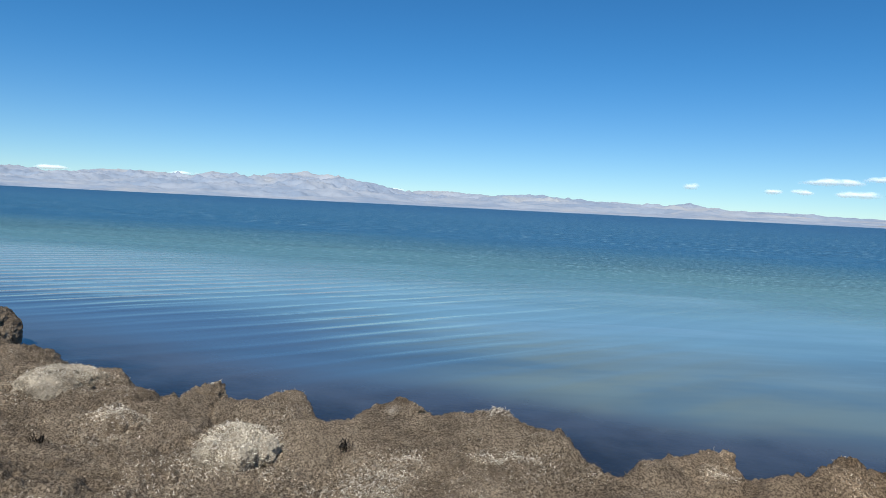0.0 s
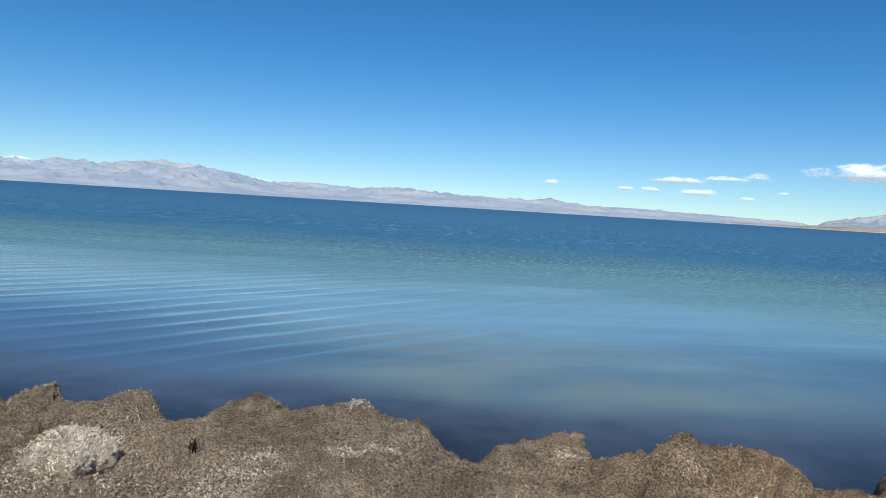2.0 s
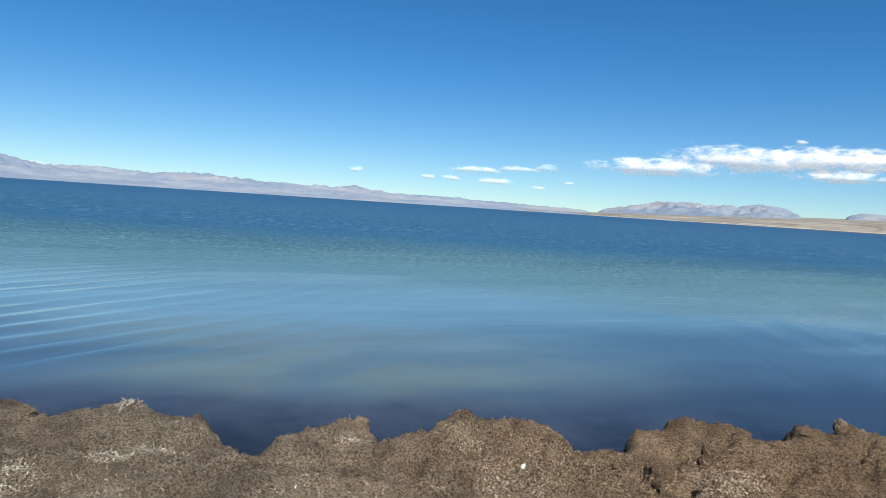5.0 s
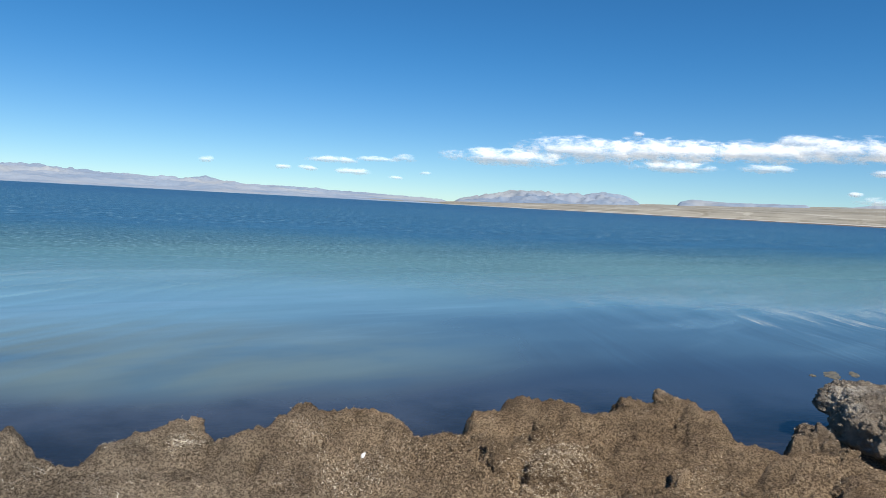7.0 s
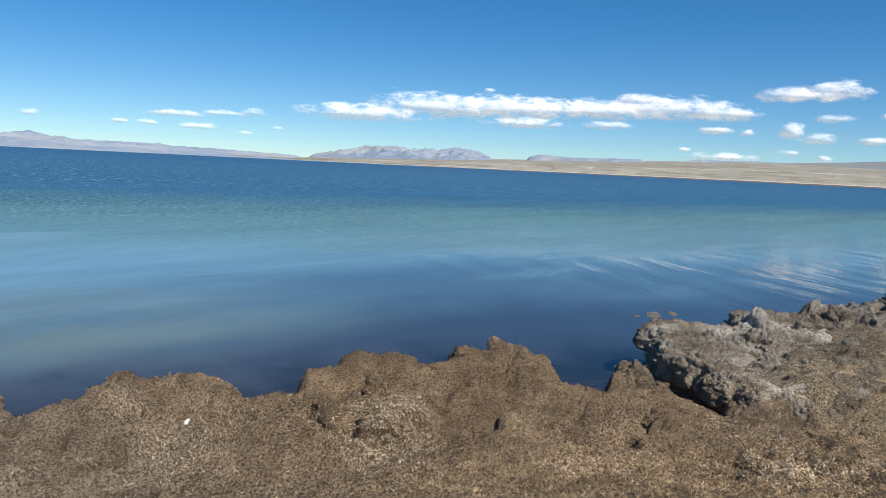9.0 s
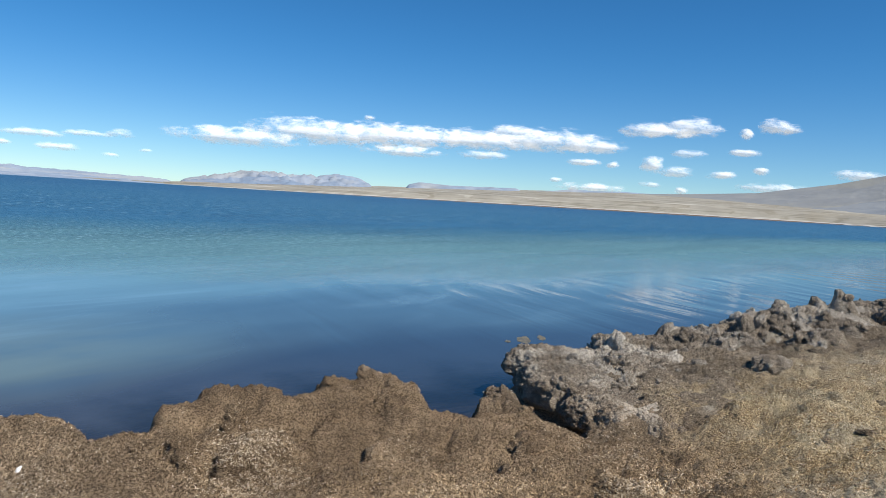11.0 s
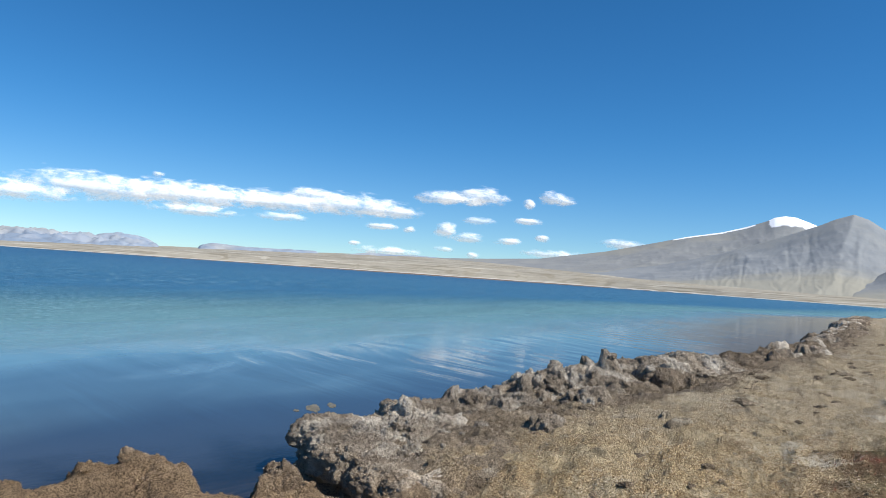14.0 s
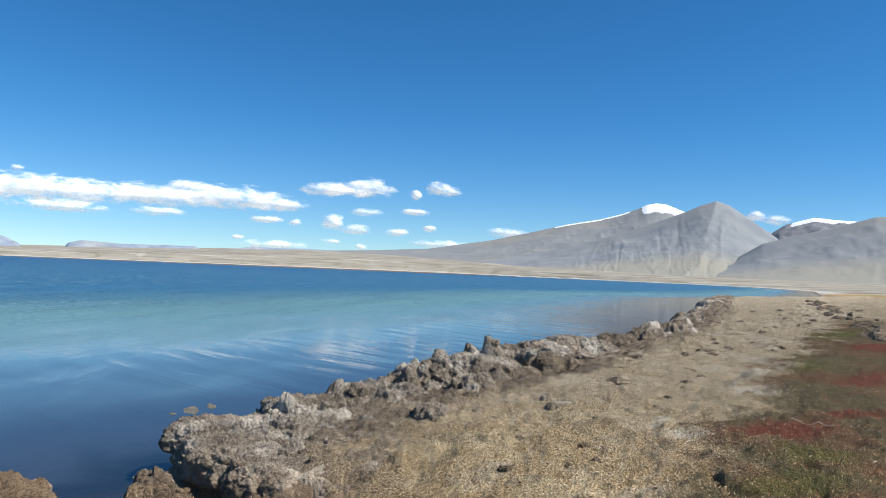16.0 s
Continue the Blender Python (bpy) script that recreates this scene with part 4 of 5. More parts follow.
# upright crags on the ridge, and two horns
def horn(x, y, width, top, lean, seed):
    """A spike of weed with hollow sides, bent over to one side."""
    rows, cols = 34, 40
    f = np.linspace(0, 1, rows)[:, None]
    th = np.linspace(0, 2 * math.pi, cols, endpoint=False)[None, :]
    low = top - 0.5
    ring = width * (0.14 + 0.86 * (1 - f) ** 0.72) * (1 + 0.4 * fbm(np.cos(th) * 1.6 + seed, np.sin(th) * 1.6 + f * 3, octaves=4, gain=0.6, seed=seed))
    px, py = ring * np.cos(th) * 0.8, ring * np.sin(th) + lean * f ** 2
    pz = low + (top - low) * f + 0.02 * fbm(px * 20, py * 20, f * 8, octaves=2, seed=seed + 1)
    ob = link_mesh("weed_horn", np.stack([px, py, pz], -1).reshape(-1, 3), grid_faces(rows, cols, wrap=True), WEED_GREY)
    ob.location = (x, y, 0)
    return tagged(ob, "pointed leaning horn of weathered weed on the ridge", "mound", group="mounds of dried weed along the bank")


horn(13.78, -0.06, 0.24, 1.34, 0.12, 5)
horn(13.74, 0.24, 0.26, 1.2, 0.14, 9)
for x, y, rx, ry, top, point in ((12.35, 0.72, 0.2, 0.17, 1.17, 0.8), (12.25, 0.85, 0.42, 0.24, 1.02, 0.5), (11.6, 1.12, 0.16, 0.14, 1.02, 1.0), (9.75, 2.35, 0.13, 0.11, 0.86, 1.0), (10.9, 2.0, 0.14, 0.12, 0.88, 1.0), (7.0, 3.72, 0.2, 0.16, 0.45, 1.0)):
    count += 1
    mound("small upright crag of weathered weed on the ridge", x, y, rx, ry, top, 0, name="weed_crag", low=top - 0.42, material=WEED_GREY, seed=count * 7, square=point, freq=2.2, grain=0.016, under=0.4)
# the bank goes on to the point, smaller and smaller to the eye
rng = random.Random(4)
line = [(19, -2.1), (27, -5.4), (36.5, -8.5), (48, -12.4), (68, -18.0), (104, -28.9)]
for (ax, ay), (bx, by) in zip(line, line[1:]):
    n = max(6, int(math.hypot(bx - ax, by - ay) / (0.42 + 0.012 * ax)))
    for k in range(n):
        f = (k + rng.random() * 0.8) / n
        count += 1
        w = rng.uniform(0.25, 0.75) * (1 + ax / 70)
        mound(GREY, ax + f * (bx - ax) + rng.uniform(-0.3, 0.3), ay + f * (by - ay) - rng.uniform(-0.3, 1.3), w, w * rng.uniform(0.5, 0.9), rng.uniform(0.86, 1.06), rng.uniform(-50, 0), crag=1.6, freq=1.8,
              material=rng.choice((WEED_GREY, WEED_DAMP, WEED_DAMP)), seed=count * 7, grain=0.036 + ax / 550, square=0.95)
# a second, inner row of dark mounds, the bank of an older waterline
line = [(22, -10.6), (26, -12.3), (35, -15.2), (44, -18.4), (79, -31)]
for (ax, ay), (bx, by) in zip(line, line[1:]):
    n = max(3, int(math.hypot(bx - ax, by - ay) / (1.1 + 0.02 * ax)))
    for k in range(n):
        f = (k + rng.random() * 0.8) / n
        count += 1
        w = rng.uniform(0.15, 0.42) * (1 + ax / 70)
        mound("low dark mound of an older bank on the turf", ax + f * (bx - ax), ay + f * (by - ay) - rng.uniform(-0.6, 0.6), w, w * 0.6, rng.uniform(1.08, 1.2), rng.uniform(-60, 20), low=0.85, crag=1.5, freq=1.8,
              material=WEED_DAMP, seed=count * 7, grain=0.06 + ax / 350)

# ---------------------------------------------------------------- clods on the turf
clods = [mound_mesh("clod", 0, 0, 0.11, 0.085, 0.06, 0, low=-0.05, material=WEED, seed=300 + k * 13, crag=1.6, grain=0.021, square=0.85, freq=4.0) for k in range(6)]


def clod(x, y, size, label="small dark clod of dried weed on the turf"):
    z = float(ground_height(np.array([x]), np.array([y]))[0][0])
    ob = new("clod", clods[rng.randrange(6)])
    ob.matrix_world = pose(x, y, z - 0.01, rng.uniform(-12, 12), rng.uniform(-12, 12), rng.uniform(0, 360)) @ Matrix.Diagonal((size, size * rng.uniform(0.7, 1.1), size * rng.uniform(0.45, 0.9), 1))
    tagged(ob, label, "clod", group="clods on the turf")


for x, y, size in ((16.5, -2.9, 1.7), (18.2, -4.8, 1.8), (17.5, -4.2, 1.5), (16.9, -4.6, 1.2), (6.25, 0.3, 0.7), (6.4, -0.07, 0.9), (6.3, 2.0, 0.9), (10.9, 0.1, 1.3),
                   (8.1, -1.1, 1.0), (12.2, -2.0, 1.6), (14.0, -1.2, 1.6), (24.5, -11.6, 5), (10.3, 0.4, 2.2)):
    clod(x, y, size)
for k in range(230):
    f = rng.random() ** 1.7
    x = 5.5 + f * 45
    y = 2.4 - 0.36 * (x - 7) - rng.random() ** 1.3 * (1.0 + 0.32 * x)
    clod(x, y, rng.uniform(0.2, 0.62) * (1 + f * 2.2))

for x, y, rx, ry, z in ((10.3, -0.98, 0.26, 0.13, 0.08), (10.75, -0.85, 0.11, 0.07, 0.06)):
    count += 1
    at = float(ground_height(np.array([x]), np.array([y]))[0][0])
    ob = new("turf_block", mound_mesh("turf_block", x, y, rx, ry, at + z, -25, low=at - 0.1, material=WEED_WHITE, seed=count * 7, crag=0.5, square=0.35, under=0.4, freq=2.6, grain=0.014))
    ob.location = (x, y, 0)
    tagged(ob, "torn block of straw-topped turf lying by the mud", "clod", group="torn blocks of turf")

# ---------------------------------------------------------------- crumbs of weed along the mounds
bpy.context.view_layer.update()
DEPS = bpy.context.evaluated_depsgraph_get()
crumbs = {m: [mound_mesh("weed_crumb", 0, 0, 0.10, 0.085, 0.07, 0, low=-0.06, material=m, seed=700 + k * 17, crag=1.5, grain=0.018, square=0.75, freq=3.5) for k in range(5)] for m in (WEED, WEED_GREY)}
edge_line = BANK[::2] + [(8.2, 2.9), (10.0, 2.4), (12.3, 1.2), (15.3, -0.2), (19, -2.0)]
for (ax, ay), (bx, by) in zip(edge_line, edge_line[1:]):
    for k in range(int(math.hypot(bx - ax, by - ay) * (1.6 if ax < 6 else 16))):
        f, back = rng.random(), rng.random() ** 1.4
        x, y = ax + f * (bx - ax) - 0.35 * back * 1.3, ay + f * (by - ay) - 0.9 * back * 1.3
        hit, place, normal, _, ob, _ = scene.ray_cast(DEPS, (x, y, 2.5), (0, 0, -1))
        if hit and place.z > 0.15:
            size = rng.uniform(0.3, 1.0) * (0.8 if ax < 6 else 1.15)
            ob = new("weed_crumb", crumbs[WEED if x < 7 else WEED_GREY][rng.randrange(5)])
            ob.matrix_world = pose(x, y, place.z - 0.02 * size, rng.uniform(-25, 25), rng.uniform(-25, 25), rng.uniform(0, 360)) @ Matrix.Diagonal((size, size * rng.uniform(0.7, 1.1), size * rng.uniform(0.6, 1.3), 1))
            tagged(ob, "rough crumb of dried weed lying on the bank", "lump", group="crumbs of weed on the bank")

# ---------------------------------------------------------------- litter, grass and salt plants on the shore
bpy.context.view_layer.update()
DEPS = bpy.context.evaluated_depsgraph_get()


def scatter(number, near, far, az0, az1, keep, seed):
    """Places on the shore, as thick to the eye near by as further off: point and normal."""
    rnd = np.random.RandomState(seed)
    r = near * (far / near) ** rnd.rand(number)
    a = np.radians(az0 + (az1 - az0) * rnd.rand(number))
    x, y = -r * np.sin(a), r * np.cos(a)
    d = inland(x, y)
    ok = keep(x, y, d, rnd.rand(number))
    points, normals = [], []
    for px, py in zip(x[ok], y[ok]):
        hit, place, normal, _, ob, _ = scene.ray_cast(DEPS, (px, py, 2.0), (0, 0, -1))
        if hit and place.z > 0.05:
            points.append(place)
            normals.append(normal)
    return np.array(points), np.array(normals)


def blades(name, label, places, material, length, width, rise, seed):
    """Thin bent straws or blades, one small strip each."""
    p, nrm = places
    rnd = np.random.RandomState(seed)
    n = len(p)
    t = rnd.randn(n, 3)
    t -= (t * nrm).sum(1, keepdims=True) * nrm
    t /= np.linalg.norm(t, axis=1, keepdims=True)
    L = (length[0] + (length[1] - length[0]) * rnd.rand(n, 1) ** 1.6)
    W = (width[0] + (width[1] - width[0]) * rnd.rand(n, 1)) / 2
    up = (rise[0] + (rise[1] - rise[0]) * rnd.rand(n, 1)) * L
    side = np.cross(nrm, t) * W
    bend = np.cross(nrm, t) * L * 0.25 * (rnd.rand(n, 1) - 0.5)
    a, b, c = p - 0.002 * nrm, p + t * L * 0.5 + nrm * (up * 0.75 + 0.002) + bend, p + t * L + nrm * (up * (0.5 + rnd.rand(n, 1)) + 0.001)
    verts = np.stack([a, b - side, c, b + side], 1).reshape(-1, 3)
    k = np.arange(n)[:, None] * 4
    faces = np.concatenate([k + [0, 1, 3], k + [1, 2, 3]])
    ob = link_mesh(name, verts, faces, material)
    return tagged(ob, label, "litter", kind="stuff")


def straw_material(name, *colors):
    n = Nodes(name)
    isl = n.tree.nodes.new("ShaderNodeNewGeometry").outputs["Random Per Island"]
    ramp = n.tree.nodes.new("ShaderNodeValToRGB")
    n.put(ramp.inputs[0], isl)
    while len(ramp.color_ramp.elements) < len(colors):
        ramp.color_ramp.elements.new(0.5)
    for k, (e, c) in enumerate(zip(ramp.color_ramp.elements, colors)):
        e.position, e.color = k / (len(colors) - 1), (*c, 1)
    return n.done(n.patchy(n.warmer(ramp.outputs[0])), 0.8, None, 0.2)


STRAW = straw_material("straw", (0.1, 0.077, 0.055), (0.22, 0.172, 0.122), (0.33, 0.268, 0.19), (0.44, 0.365, 0.262), (0.68, 0.605, 0.475))
GRASS = straw_material("dry_grass", (0.20, 0.148, 0.082), (0.50, 0.395, 0.24), (0.74, 0.63, 0.43), (0.42, 0.33, 0.195))
GREEN = straw_material("salt_grass", (0.12, 0.125, 0.045), (0.2, 0.195, 0.08), (0.32, 0.26, 0.14), (0.16, 0.15, 0.065))
RED = straw_material("red_samphire", (0.25, 0.06, 0.045), (0.36, 0.09, 0.07), (0.3, 0.14, 0.08), (0.2, 0.07, 0.05))

blades("weed_straw", "loose bleached straws and weed stems lying on the bank", scatter(330000, 3.4, 15, 34, -112, lambda x, y, d, u: (d > -0.5) & (d < 5) & (u < 1.3 - d / 4.5) & (u < 1.2 - 0.6 * smooth(4.4, 7.0, x)) & (u < 0.45 + 0.75 * smooth(-0.25, 0.35, fbm(x * 1.3, y * 1.3, octaves=4, seed=70))), 1),
       STRAW, (0.012, 0.045), (0.0024, 0.0048), (0.0, 0.25), 2)


def grit(name, label, places, material, size, seed):
    """Small rough crumbs, each a dented eight-sided lump."""
    p, nrm = places
    rnd = np.random.RandomState(seed)
    n = len(p)
    s = (size[0] + (size[1] - size[0]) * rnd.rand(n, 1, 1) ** 2.5)
    corner = np.array([(1, 0, 0), (0, 1, 0), (-1, 0, 0), (0, -1, 0), (0, 0, 1), (0, 0, -1)], float)
    a = rnd.rand(n, 1) * 6.283
    ca, sa = np.cos(a), np.sin(a)
    v = corner[None] * (0.6 + 0.8 * rnd.rand(n, 6, 1)) + 0.35 * rnd.randn(n, 6, 3)
    v = np.stack([v[..., 0] * ca - v[..., 1] * sa, v[..., 0] * sa + v[..., 1] * ca, v[..., 2] * 0.8], -1)
    verts = (p[:, None, :] + nrm[:, None, :] * s * 0.25 + v * s).reshape(-1, 3)
    k = np.arange(n)[:, None] * 6
    faces = np.concatenate([k + list(f) for f in ((0, 1, 4), (1, 2, 4), (2, 3, 4), (3, 0, 4), (1, 0, 5), (2, 1, 5), (3, 2, 5), (0, 3, 5))])
    ob = link_mesh(name, verts, faces, material)
    return tagged(ob, label, "litter", kind="stuff")


GRIT = straw_material("weed_grit", (0.17, 0.138, 0.107), (0.27, 0.222, 0.172), (0.35, 0.297, 0.235), (0.44, 0.385, 0.315))


def on_ridge(x, y, d, u):
    return (x > 6.2) & (d > -0.6) & (u < smooth(3.0, 1.0, d + 0.7 * fbm(x * 1.2, y * 1.2, octaves=3, seed=61)) * smooth(6.2, 7.6, x))


grit("weed_grit", "loose knobbly crumbs of grey weed covering the ridge", scatter(95000, 6.0, 40, -58, -112, on_ridge, 21), GRIT, (0.003, 0.0115), 22)
TURF_BITS = straw_material("turf_bits", (0.12, 0.09, 0.055), (0.25, 0.19, 0.115), (0.44, 0.345, 0.215), (0.22, 0.165, 0.1), (0.55, 0.46, 0.31))
grit("turf_crumbs", "crumbs of dry turf, straw and brown weed on the turf", scatter(46000, 4.0, 45, -55, -114, lambda x, y, d, u: (d > 2.0) & (x > 5.0) & (u < 0.1 + 0.55 * smooth(-0.05, 0.4, fbm(x * 0.8, y * 0.8, octaves=4, gain=0.6, seed=66))), 25), TURF_BITS, (0.003, 0.013), 26)
PALE_PATCHES = ((0.82, 6.74, 0.14), (0.9, 5.72, 0.2), (0.61, 5.51, 0.16), (-0.02, 5.74, 0.2), (-0.19, 5.3, 0.3), (-0.4, 4.8, 0.35), (-3.6, 7.3, 0.5), (-2.6, 6.3, 0.3), (-1.42, 5.75, 0.42), (-1.4, 5.4, 0.3), (4.5, 3.45, 0.5), (4.2, 3.2, 0.4), (3.3, 4.4, 0.35), (-2.6, 5.9, 0.35), (2.5, 5.4, 0.2), (5.63, 2.85, 0.3), (5.85, 0.98, 0.42), (6.4, 1.3, 0.35), (4.9, 1.9, 0.3), (6.9, 1.5, 0.4), (3.3, 5.1, 0.2))


def bleached(x, y, d, u):
    near = np.full(x.shape, 9.0)
    for cx, cy, r in PALE_PATCHES:
        near = np.minimum(near, np.hypot(x - cx, y - cy) / r)
    cluster = smooth(0.08, 0.42, fbm(x * 1.7, y * 1.7, octaves=4, gain=0.6, seed=71))
    return (d > -0.5) & (d < 4.5) & (u < np.maximum((0.35 + 0.35 * smooth(2.0, -1.0, x) - 0.1 * smooth(3.0, 5.5, x)) * cluster, smooth(1.15, 0.4, near)))


BLEACHED = straw_material("bleached_straw", (0.42, 0.37, 0.28), (0.6, 0.55, 0.45), (0.78, 0.74, 0.65), (0.5, 0.45, 0.35))
blades("bleached_straw", "patches of bleached pale straw on the bank", scatter(260000, 3.4, 15, 34, -112, bleached, 11), BLEACHED, (0.013, 0.048), (0.0026, 0.0055), (0.0, 0.35), 12)
for cx, cy, rx, ry, much in ((-1.42, 5.65, 0.36, 0.5, 0.8), (0.82, 6.74, 0.15, 0.14, 0.8), (-3.6, 7.3, 0.5, 0.4, 0.5), (-2.6, 6.3, 0.3, 0.2, 0.5), (-0.05, 5.7, 0.2, 0.18, 0.4), (0.9, 5.72, 0.2, 0.17, 0.5), (0.62, 5.5, 0.16, 0.12, 0.5), (-0.3, 5.1, 0.35, 0.4, 0.25), (4.6, 3.5, 0.38, 0.34, 0.45), (5.85, 0.98, 0.4, 0.3, 0.35), (2.45, 5.45, 0.15, 0.12, 0.6)):
    rnd_ = np.random.RandomState(int(abs(cx * 100)))
    pts, nms = [], []
    for k in range(int(26000 * rx * ry * much)):
        hit, place, normal, _, ob, _ = scene.ray_cast(DEPS, (cx + rnd_.randn() * rx * 0.5, cy + rnd_.randn() * ry * 0.5, 2.0), (0, 0, -1))
        pts.append(place)
        nms.append(normal)
    blades("bleached_straw", "cap of bleached cream straw on a weed lump", (np.array(pts), np.array(nms)), BLEACHED, (0.015, 0.045), (0.003, 0.006), (0.0, 0.4), 14)
DARK = straw_material("black_stems", (0.012, 0.01, 0.009), (0.03, 0.024, 0.018), (0.05, 0.04, 0.03))
for x, y in ((-0.55, 5.8), (-2.9, 5.6)):
    rnd_ = np.random.RandomState(int(abs(x * 100)))
    pts = []
    for k in range(60):
        px, py = x + rnd_.randn() * 0.022, y + rnd_.randn() * 0.022
        hit, place, normal, _, ob, _ = scene.ray_cast(DEPS, (px, py, 2.0), (0, 0, -1))
        pts.append(place)
    ob = blades("weed_tuft", "small black tuft of rotted stems on the bank", (np.array(pts), np.tile([0.0, 0.0, 1.0], (len(pts), 1))), DARK, (0.03, 0.08), (0.006, 0.012), (0.5, 1.4), 13)
    ob["kind"] = "thing"
    ob["category"] = "tuft"

def dry_streaks(x, y, d, u):
    along, across = 0.93 * x - 0.36 * y, 0.36 * x + 0.93 * y
    streak = smooth(0.0, 0.4, fbm(along * 0.7, across * 2.4, octaves=4, gain=0.6, seed=81)) + 2.0 * smooth(0.0, 0.5, pale(x, y))
    return (d > 2.4) & (x > 5.2) & (u < 0.75 * streak * (1 - 0.9 * plants(x, y)[0]))


blades("bleached_grass", "wisps of bleached grass lying in streaks on the turf", scatter(150000, 4.2, 34, -72, -116, dry_streaks, 31), BLEACHED, (0.014, 0.05), (0.0026, 0.0058), (0.0, 0.3), 32)
blades("turf_grass", "short dry straw-coloured grass on the turf", scatter(200000, 3.2, 26, -52, -120, lambda x, y, d, u: (d > 1.8) & (u < 0.2 + 0.6 * np.clip(fbm(x * 0.9, y * 0.9, octaves=3, seed=77) + 0.5, 0, 1)), 3), GRASS, (0.011, 0.038), (0.0022, 0.0046), (0.0, 0.5), 4)


def planted(x, y, d, u, which):
    every, red, green, _ = plants(x, y)
    amount = (0.08 + 0.5 * green, 0.05 + 0.6 * red)[which]
    return u < every * amount


blades("salt_grass", "low olive-green salt grass on damp turf", scatter(110000, 4.5, 40, -96, -122, lambda x, y, d, u: planted(x, y, d, u, 0), 5), GREEN, (0.012, 0.04), (0.002, 0.005), (0.2, 0.9), 6)
blades("red_samphire", "patches of low red salt plants on damp turf", scatter(110000, 4.5, 40, -96, -122, lambda x, y, d, u: planted(x, y, d, u, 1), 7), RED, (0.012, 0.04), (0.0025, 0.006), (0.2, 0.9), 8)


# ---------------------------------------------------------------- a few single things
salt = [mound_mesh("salt_crumb", 0, 0, 0.014, 0.012, 0.012, 0, low=-0.006, material=WEED_WHITE, seed=900 + k * 7, crag=0.1, grain=0.005, freq=9.0) for k in range(3)]
for k in range(22):                          # bits of white shell and salt on the turf
    x = rng.uniform(5.6, 10.5)
    y = rng.uniform(-0.45, -0.2) * x + rng.uniform(-0.4, 0.4)
    place = scene.ray_cast(DEPS, (x, y, 2.0), (0, 0, -1))[1]
    ob = new("salt_crumb", salt[rng.randrange(3)])
    size = rng.uniform(0.8, 1.6)
    ob.matrix_world = pose(x, y, place.z, rng.uniform(-30, 30), rng.uniform(-30, 30), rng.uniform(0, 360)) @ Matrix.Diagonal((size, size * 0.7, size * 0.6, 1))
    tagged(ob, "small white crumb of salt crust on the turf", "crumb", group="white crumbs on the turf")


def flat_patch(name, x, y, z, rx, ry, turn, material, seed, rows=14, cols=60, thick=0.006):
    """A thin mat with a ragged outline."""
    th = np.linspace(0, 2 * math.pi, cols, endpoint=False)[None, :]
    u = np.linspace(1, 0.02, rows)[:, None]
    out = 1 + 0.45 * fbm(np.cos(th) * 2.3 + seed, np.sin(th) * 2.3, octaves=4, gain=0.6, seed=seed)
    px, py = rx * u * np.cos(th) * out, ry * u * np.sin(th) * out
    pz = thick * (1 - u ** 4) + 0.004 * fbm(px * 30, py * 30, octaves=2, seed=seed + 1)
    ob = link_mesh(name, np.stack([px, py, pz], -1).reshape(-1, 3), grid_faces(rows, cols, wrap=True), material)
    ob.matrix_world = pose(x, y, z, 0, 0, turn)
    return ob


def mat_material():
    n = Nodes("wet_weed")
    return n.done(n.mix(n.ramp(n.noise(14, 5, 0.65), 0.38, 0.62), (0.075, 0.075, 0.06), (0.23, 0.19, 0.115)), 0.5, n.bump(n.noise(40, 4), 0.6, 0.02), 0.4)


WET = mat_material()
for k, (x, y, rx, ry) in enumerate(((12.45, 4.8, 0.34, 0.12), (12.85, 4.62, 0.24, 0.08), (12.1, 4.95, 0.1, 0.05))):
    tagged(flat_patch("floating_weed", x, y, 0.002, rx, ry, 25, WET, 500 + k * 5), "raft of yellowish weed floating on still water", "water weed", group="rafts of floating weed")


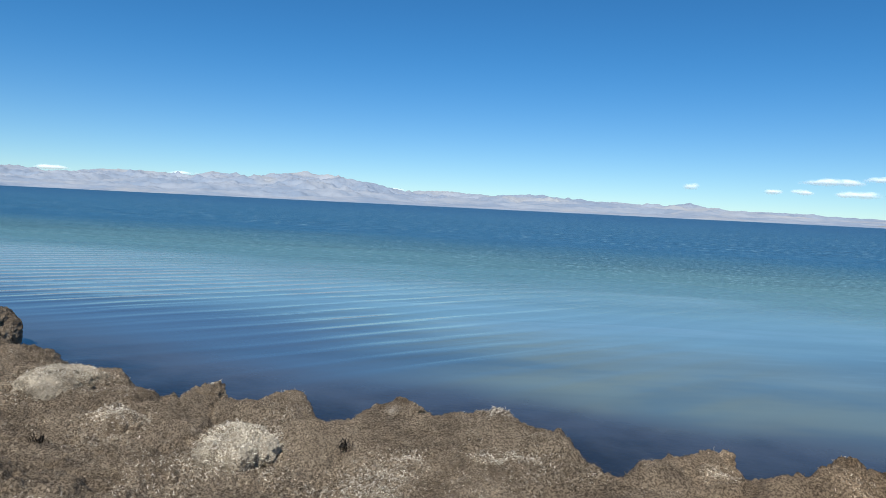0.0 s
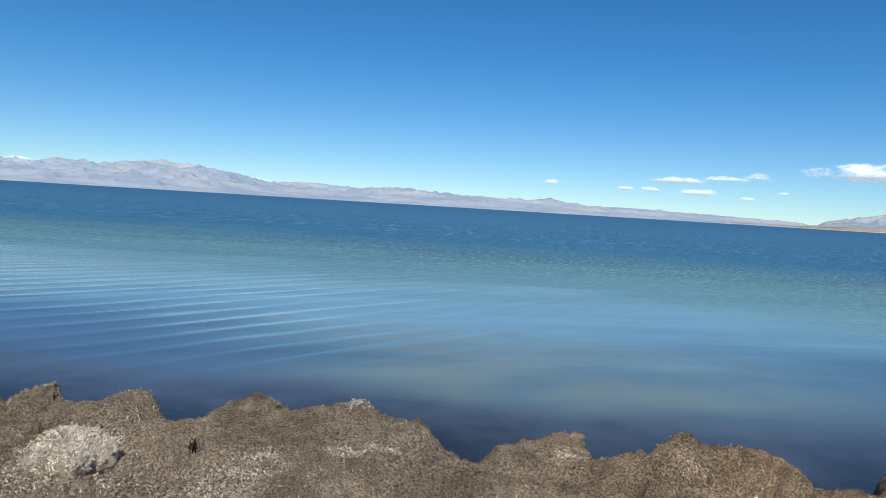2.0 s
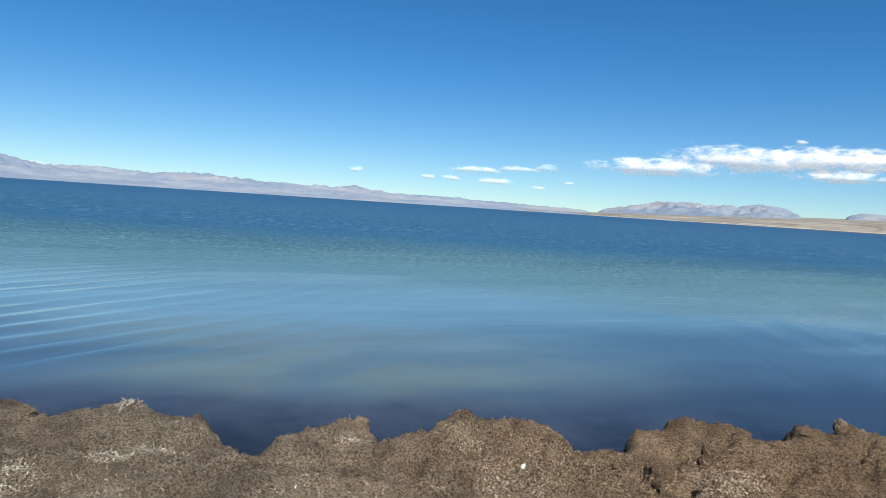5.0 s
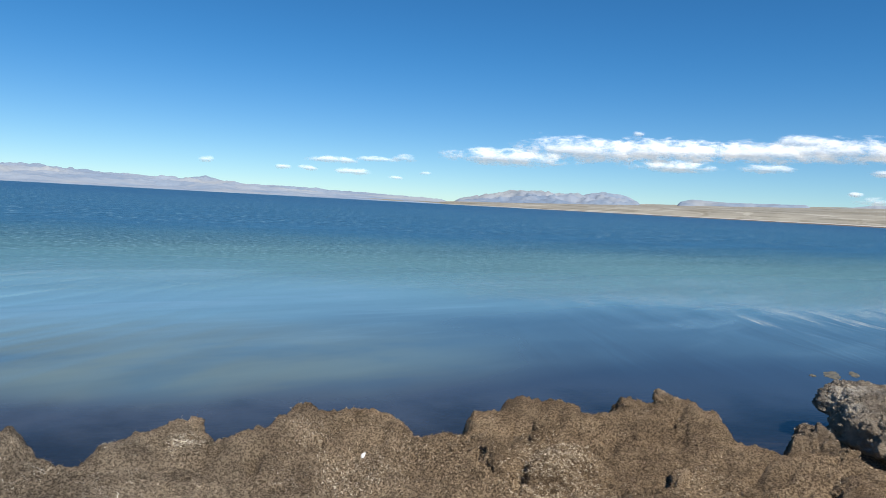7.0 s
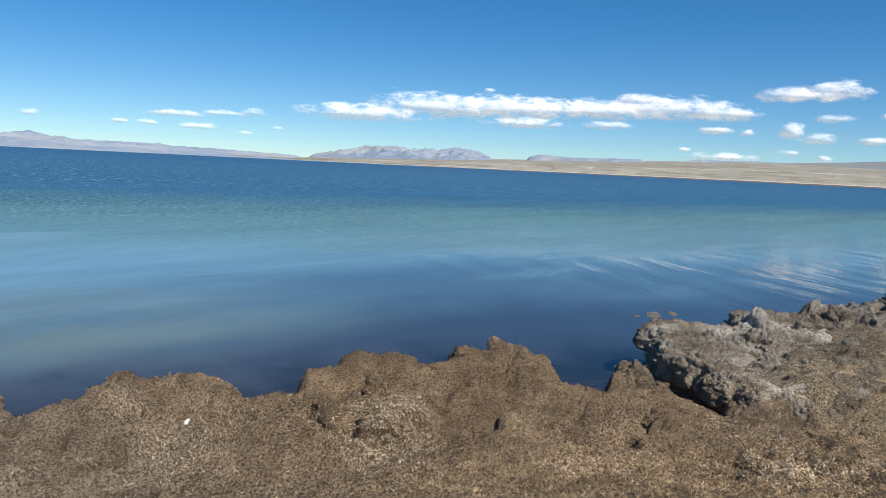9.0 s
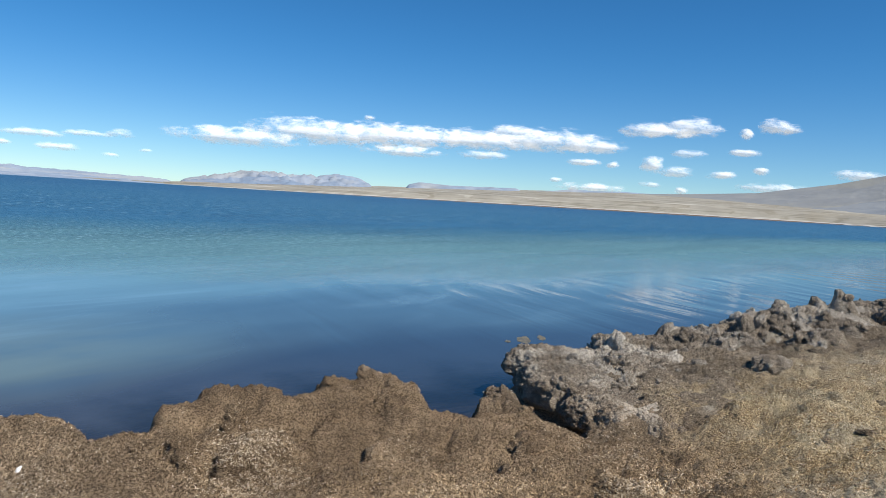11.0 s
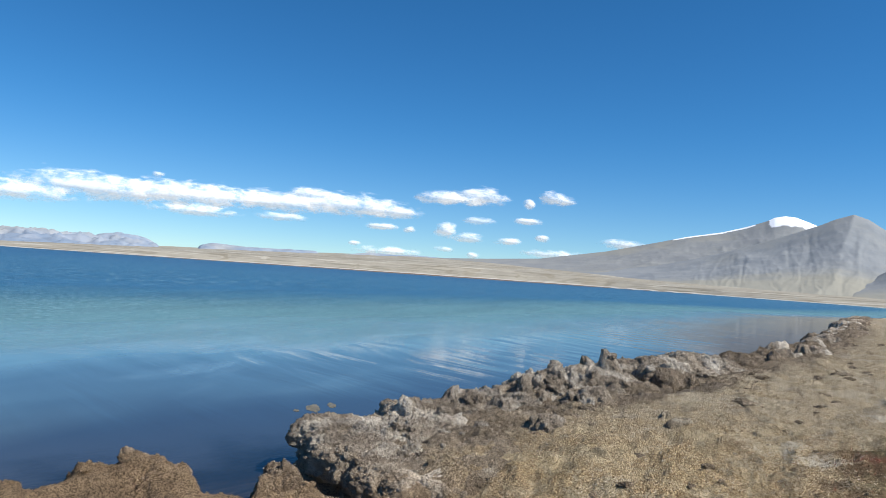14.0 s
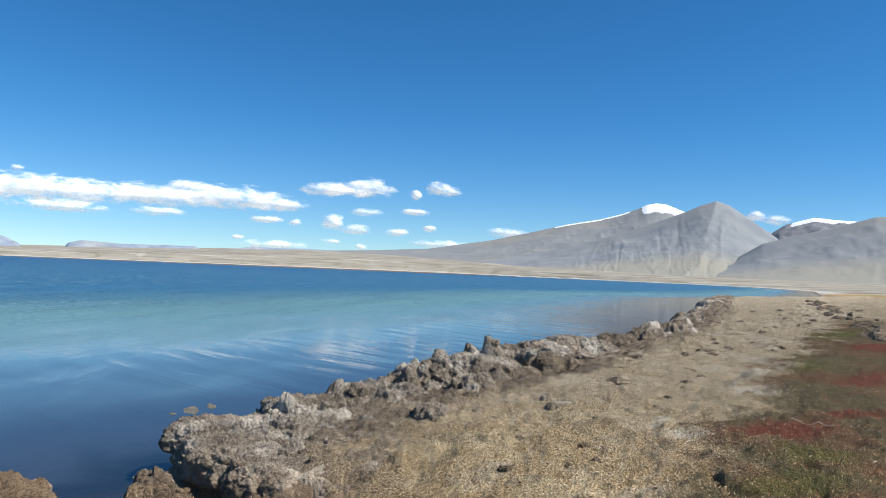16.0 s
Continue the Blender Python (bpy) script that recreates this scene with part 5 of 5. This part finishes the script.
def feather():
    root = new("feather")
    n = Nodes("feather_white")
    white = n.done((0.8, 0.78, 0.74), 0.7, None, 0.2)
    bm = bmesh.new()
    rows_ = []
    for k in range(13):
        f = k / 12
        w = 0.016 * math.sin(math.pi * min(1, 0.12 + f * 0.9)) ** 0.7
        c = Vector((0.09 * f, 0.012 * math.sin(f * 2.2), 0.006 + 0.018 * math.sin(f * 2.6)))
        rows_.append([bm.verts.new(c + Vector((0, s * w, -0.006 * abs(s)))) for s in (-1, 0, 1)])
    for a, b in zip(rows_, rows_[1:]):
        for i in range(2):
            bm.faces.new((a[i], a[i + 1], b[i + 1], b[i]))
    me = bpy.data.meshes.new("vane")
    bm.to_mesh(me)
    me.materials.append(white)
    new("vane", me).parent = root
    bm = bmesh.new()
    for k in range(7):
        f = k / 6
        bmesh.ops.create_cone(bm, segments=6, radius1=0.0012 * (1.1 - f), radius2=0.0012 * (1.0 - f * 0.95), depth=0.02, cap_ends=True,
                              matrix=pose(0.105 * f - 0.012, 0.012 * math.sin(f * 2.2), 0.008 + 0.018 * math.sin(f * 2.6), 0, 90, 0))
    me = bpy.data.meshes.new("shaft")
    bm.to_mesh(me)
    me.materials.append(white)
    new("shaft", me).parent = root
    hit, place, *_ = scene.ray_cast(DEPS, (3.5, 4.58, 2), (0, 0, -1))
    root.matrix_world = pose(3.5, 4.58, place.z + 0.004, 0, 0, 35)
    return tagged(root, "small white downy feather lying on the straw", "feather")


feather()


def twig(x, y, length, turn, seed, label):
    """A dry bent stem lying on the turf."""
    rnd = random.Random(seed)
    curve = bpy.data.curves.new("twig", "CURVE")
    curve.dimensions, curve.bevel_depth, curve.bevel_resolution = "3D", 0.004, 2
    spl = curve.splines.new("POLY")
    spl.points.add(8)
    c, s = math.cos(radians(turn)), math.sin(radians(turn))
    for k, p in enumerate(spl.points):
        f = k / 8 - 0.5
        off = 0.05 * math.sin(k * 0.7 + seed) + rnd.uniform(-0.008, 0.008)
        px, py = x + length * f * c - off * s, y + length * f * s + off * c
        pz = float(ground_height(np.array([px]), np.array([py]))[0][0]) + 0.012
        p.co, p.radius = (px, py, pz, 1), 1.0 - 0.6 * abs(f)
    n = Nodes("dry_stem")
    curve.materials.append(n.done(n.mix(n.ramp(n.noise(60, 3), 0.4, 0.6), (0.42, 0.36, 0.27), (0.6, 0.54, 0.44)), 0.8))
    return tagged(new("twig", curve), label, "twig")


twig(9.0, -3.55, 0.42, 60, 1, "pale dry bent stem lying on red plants")
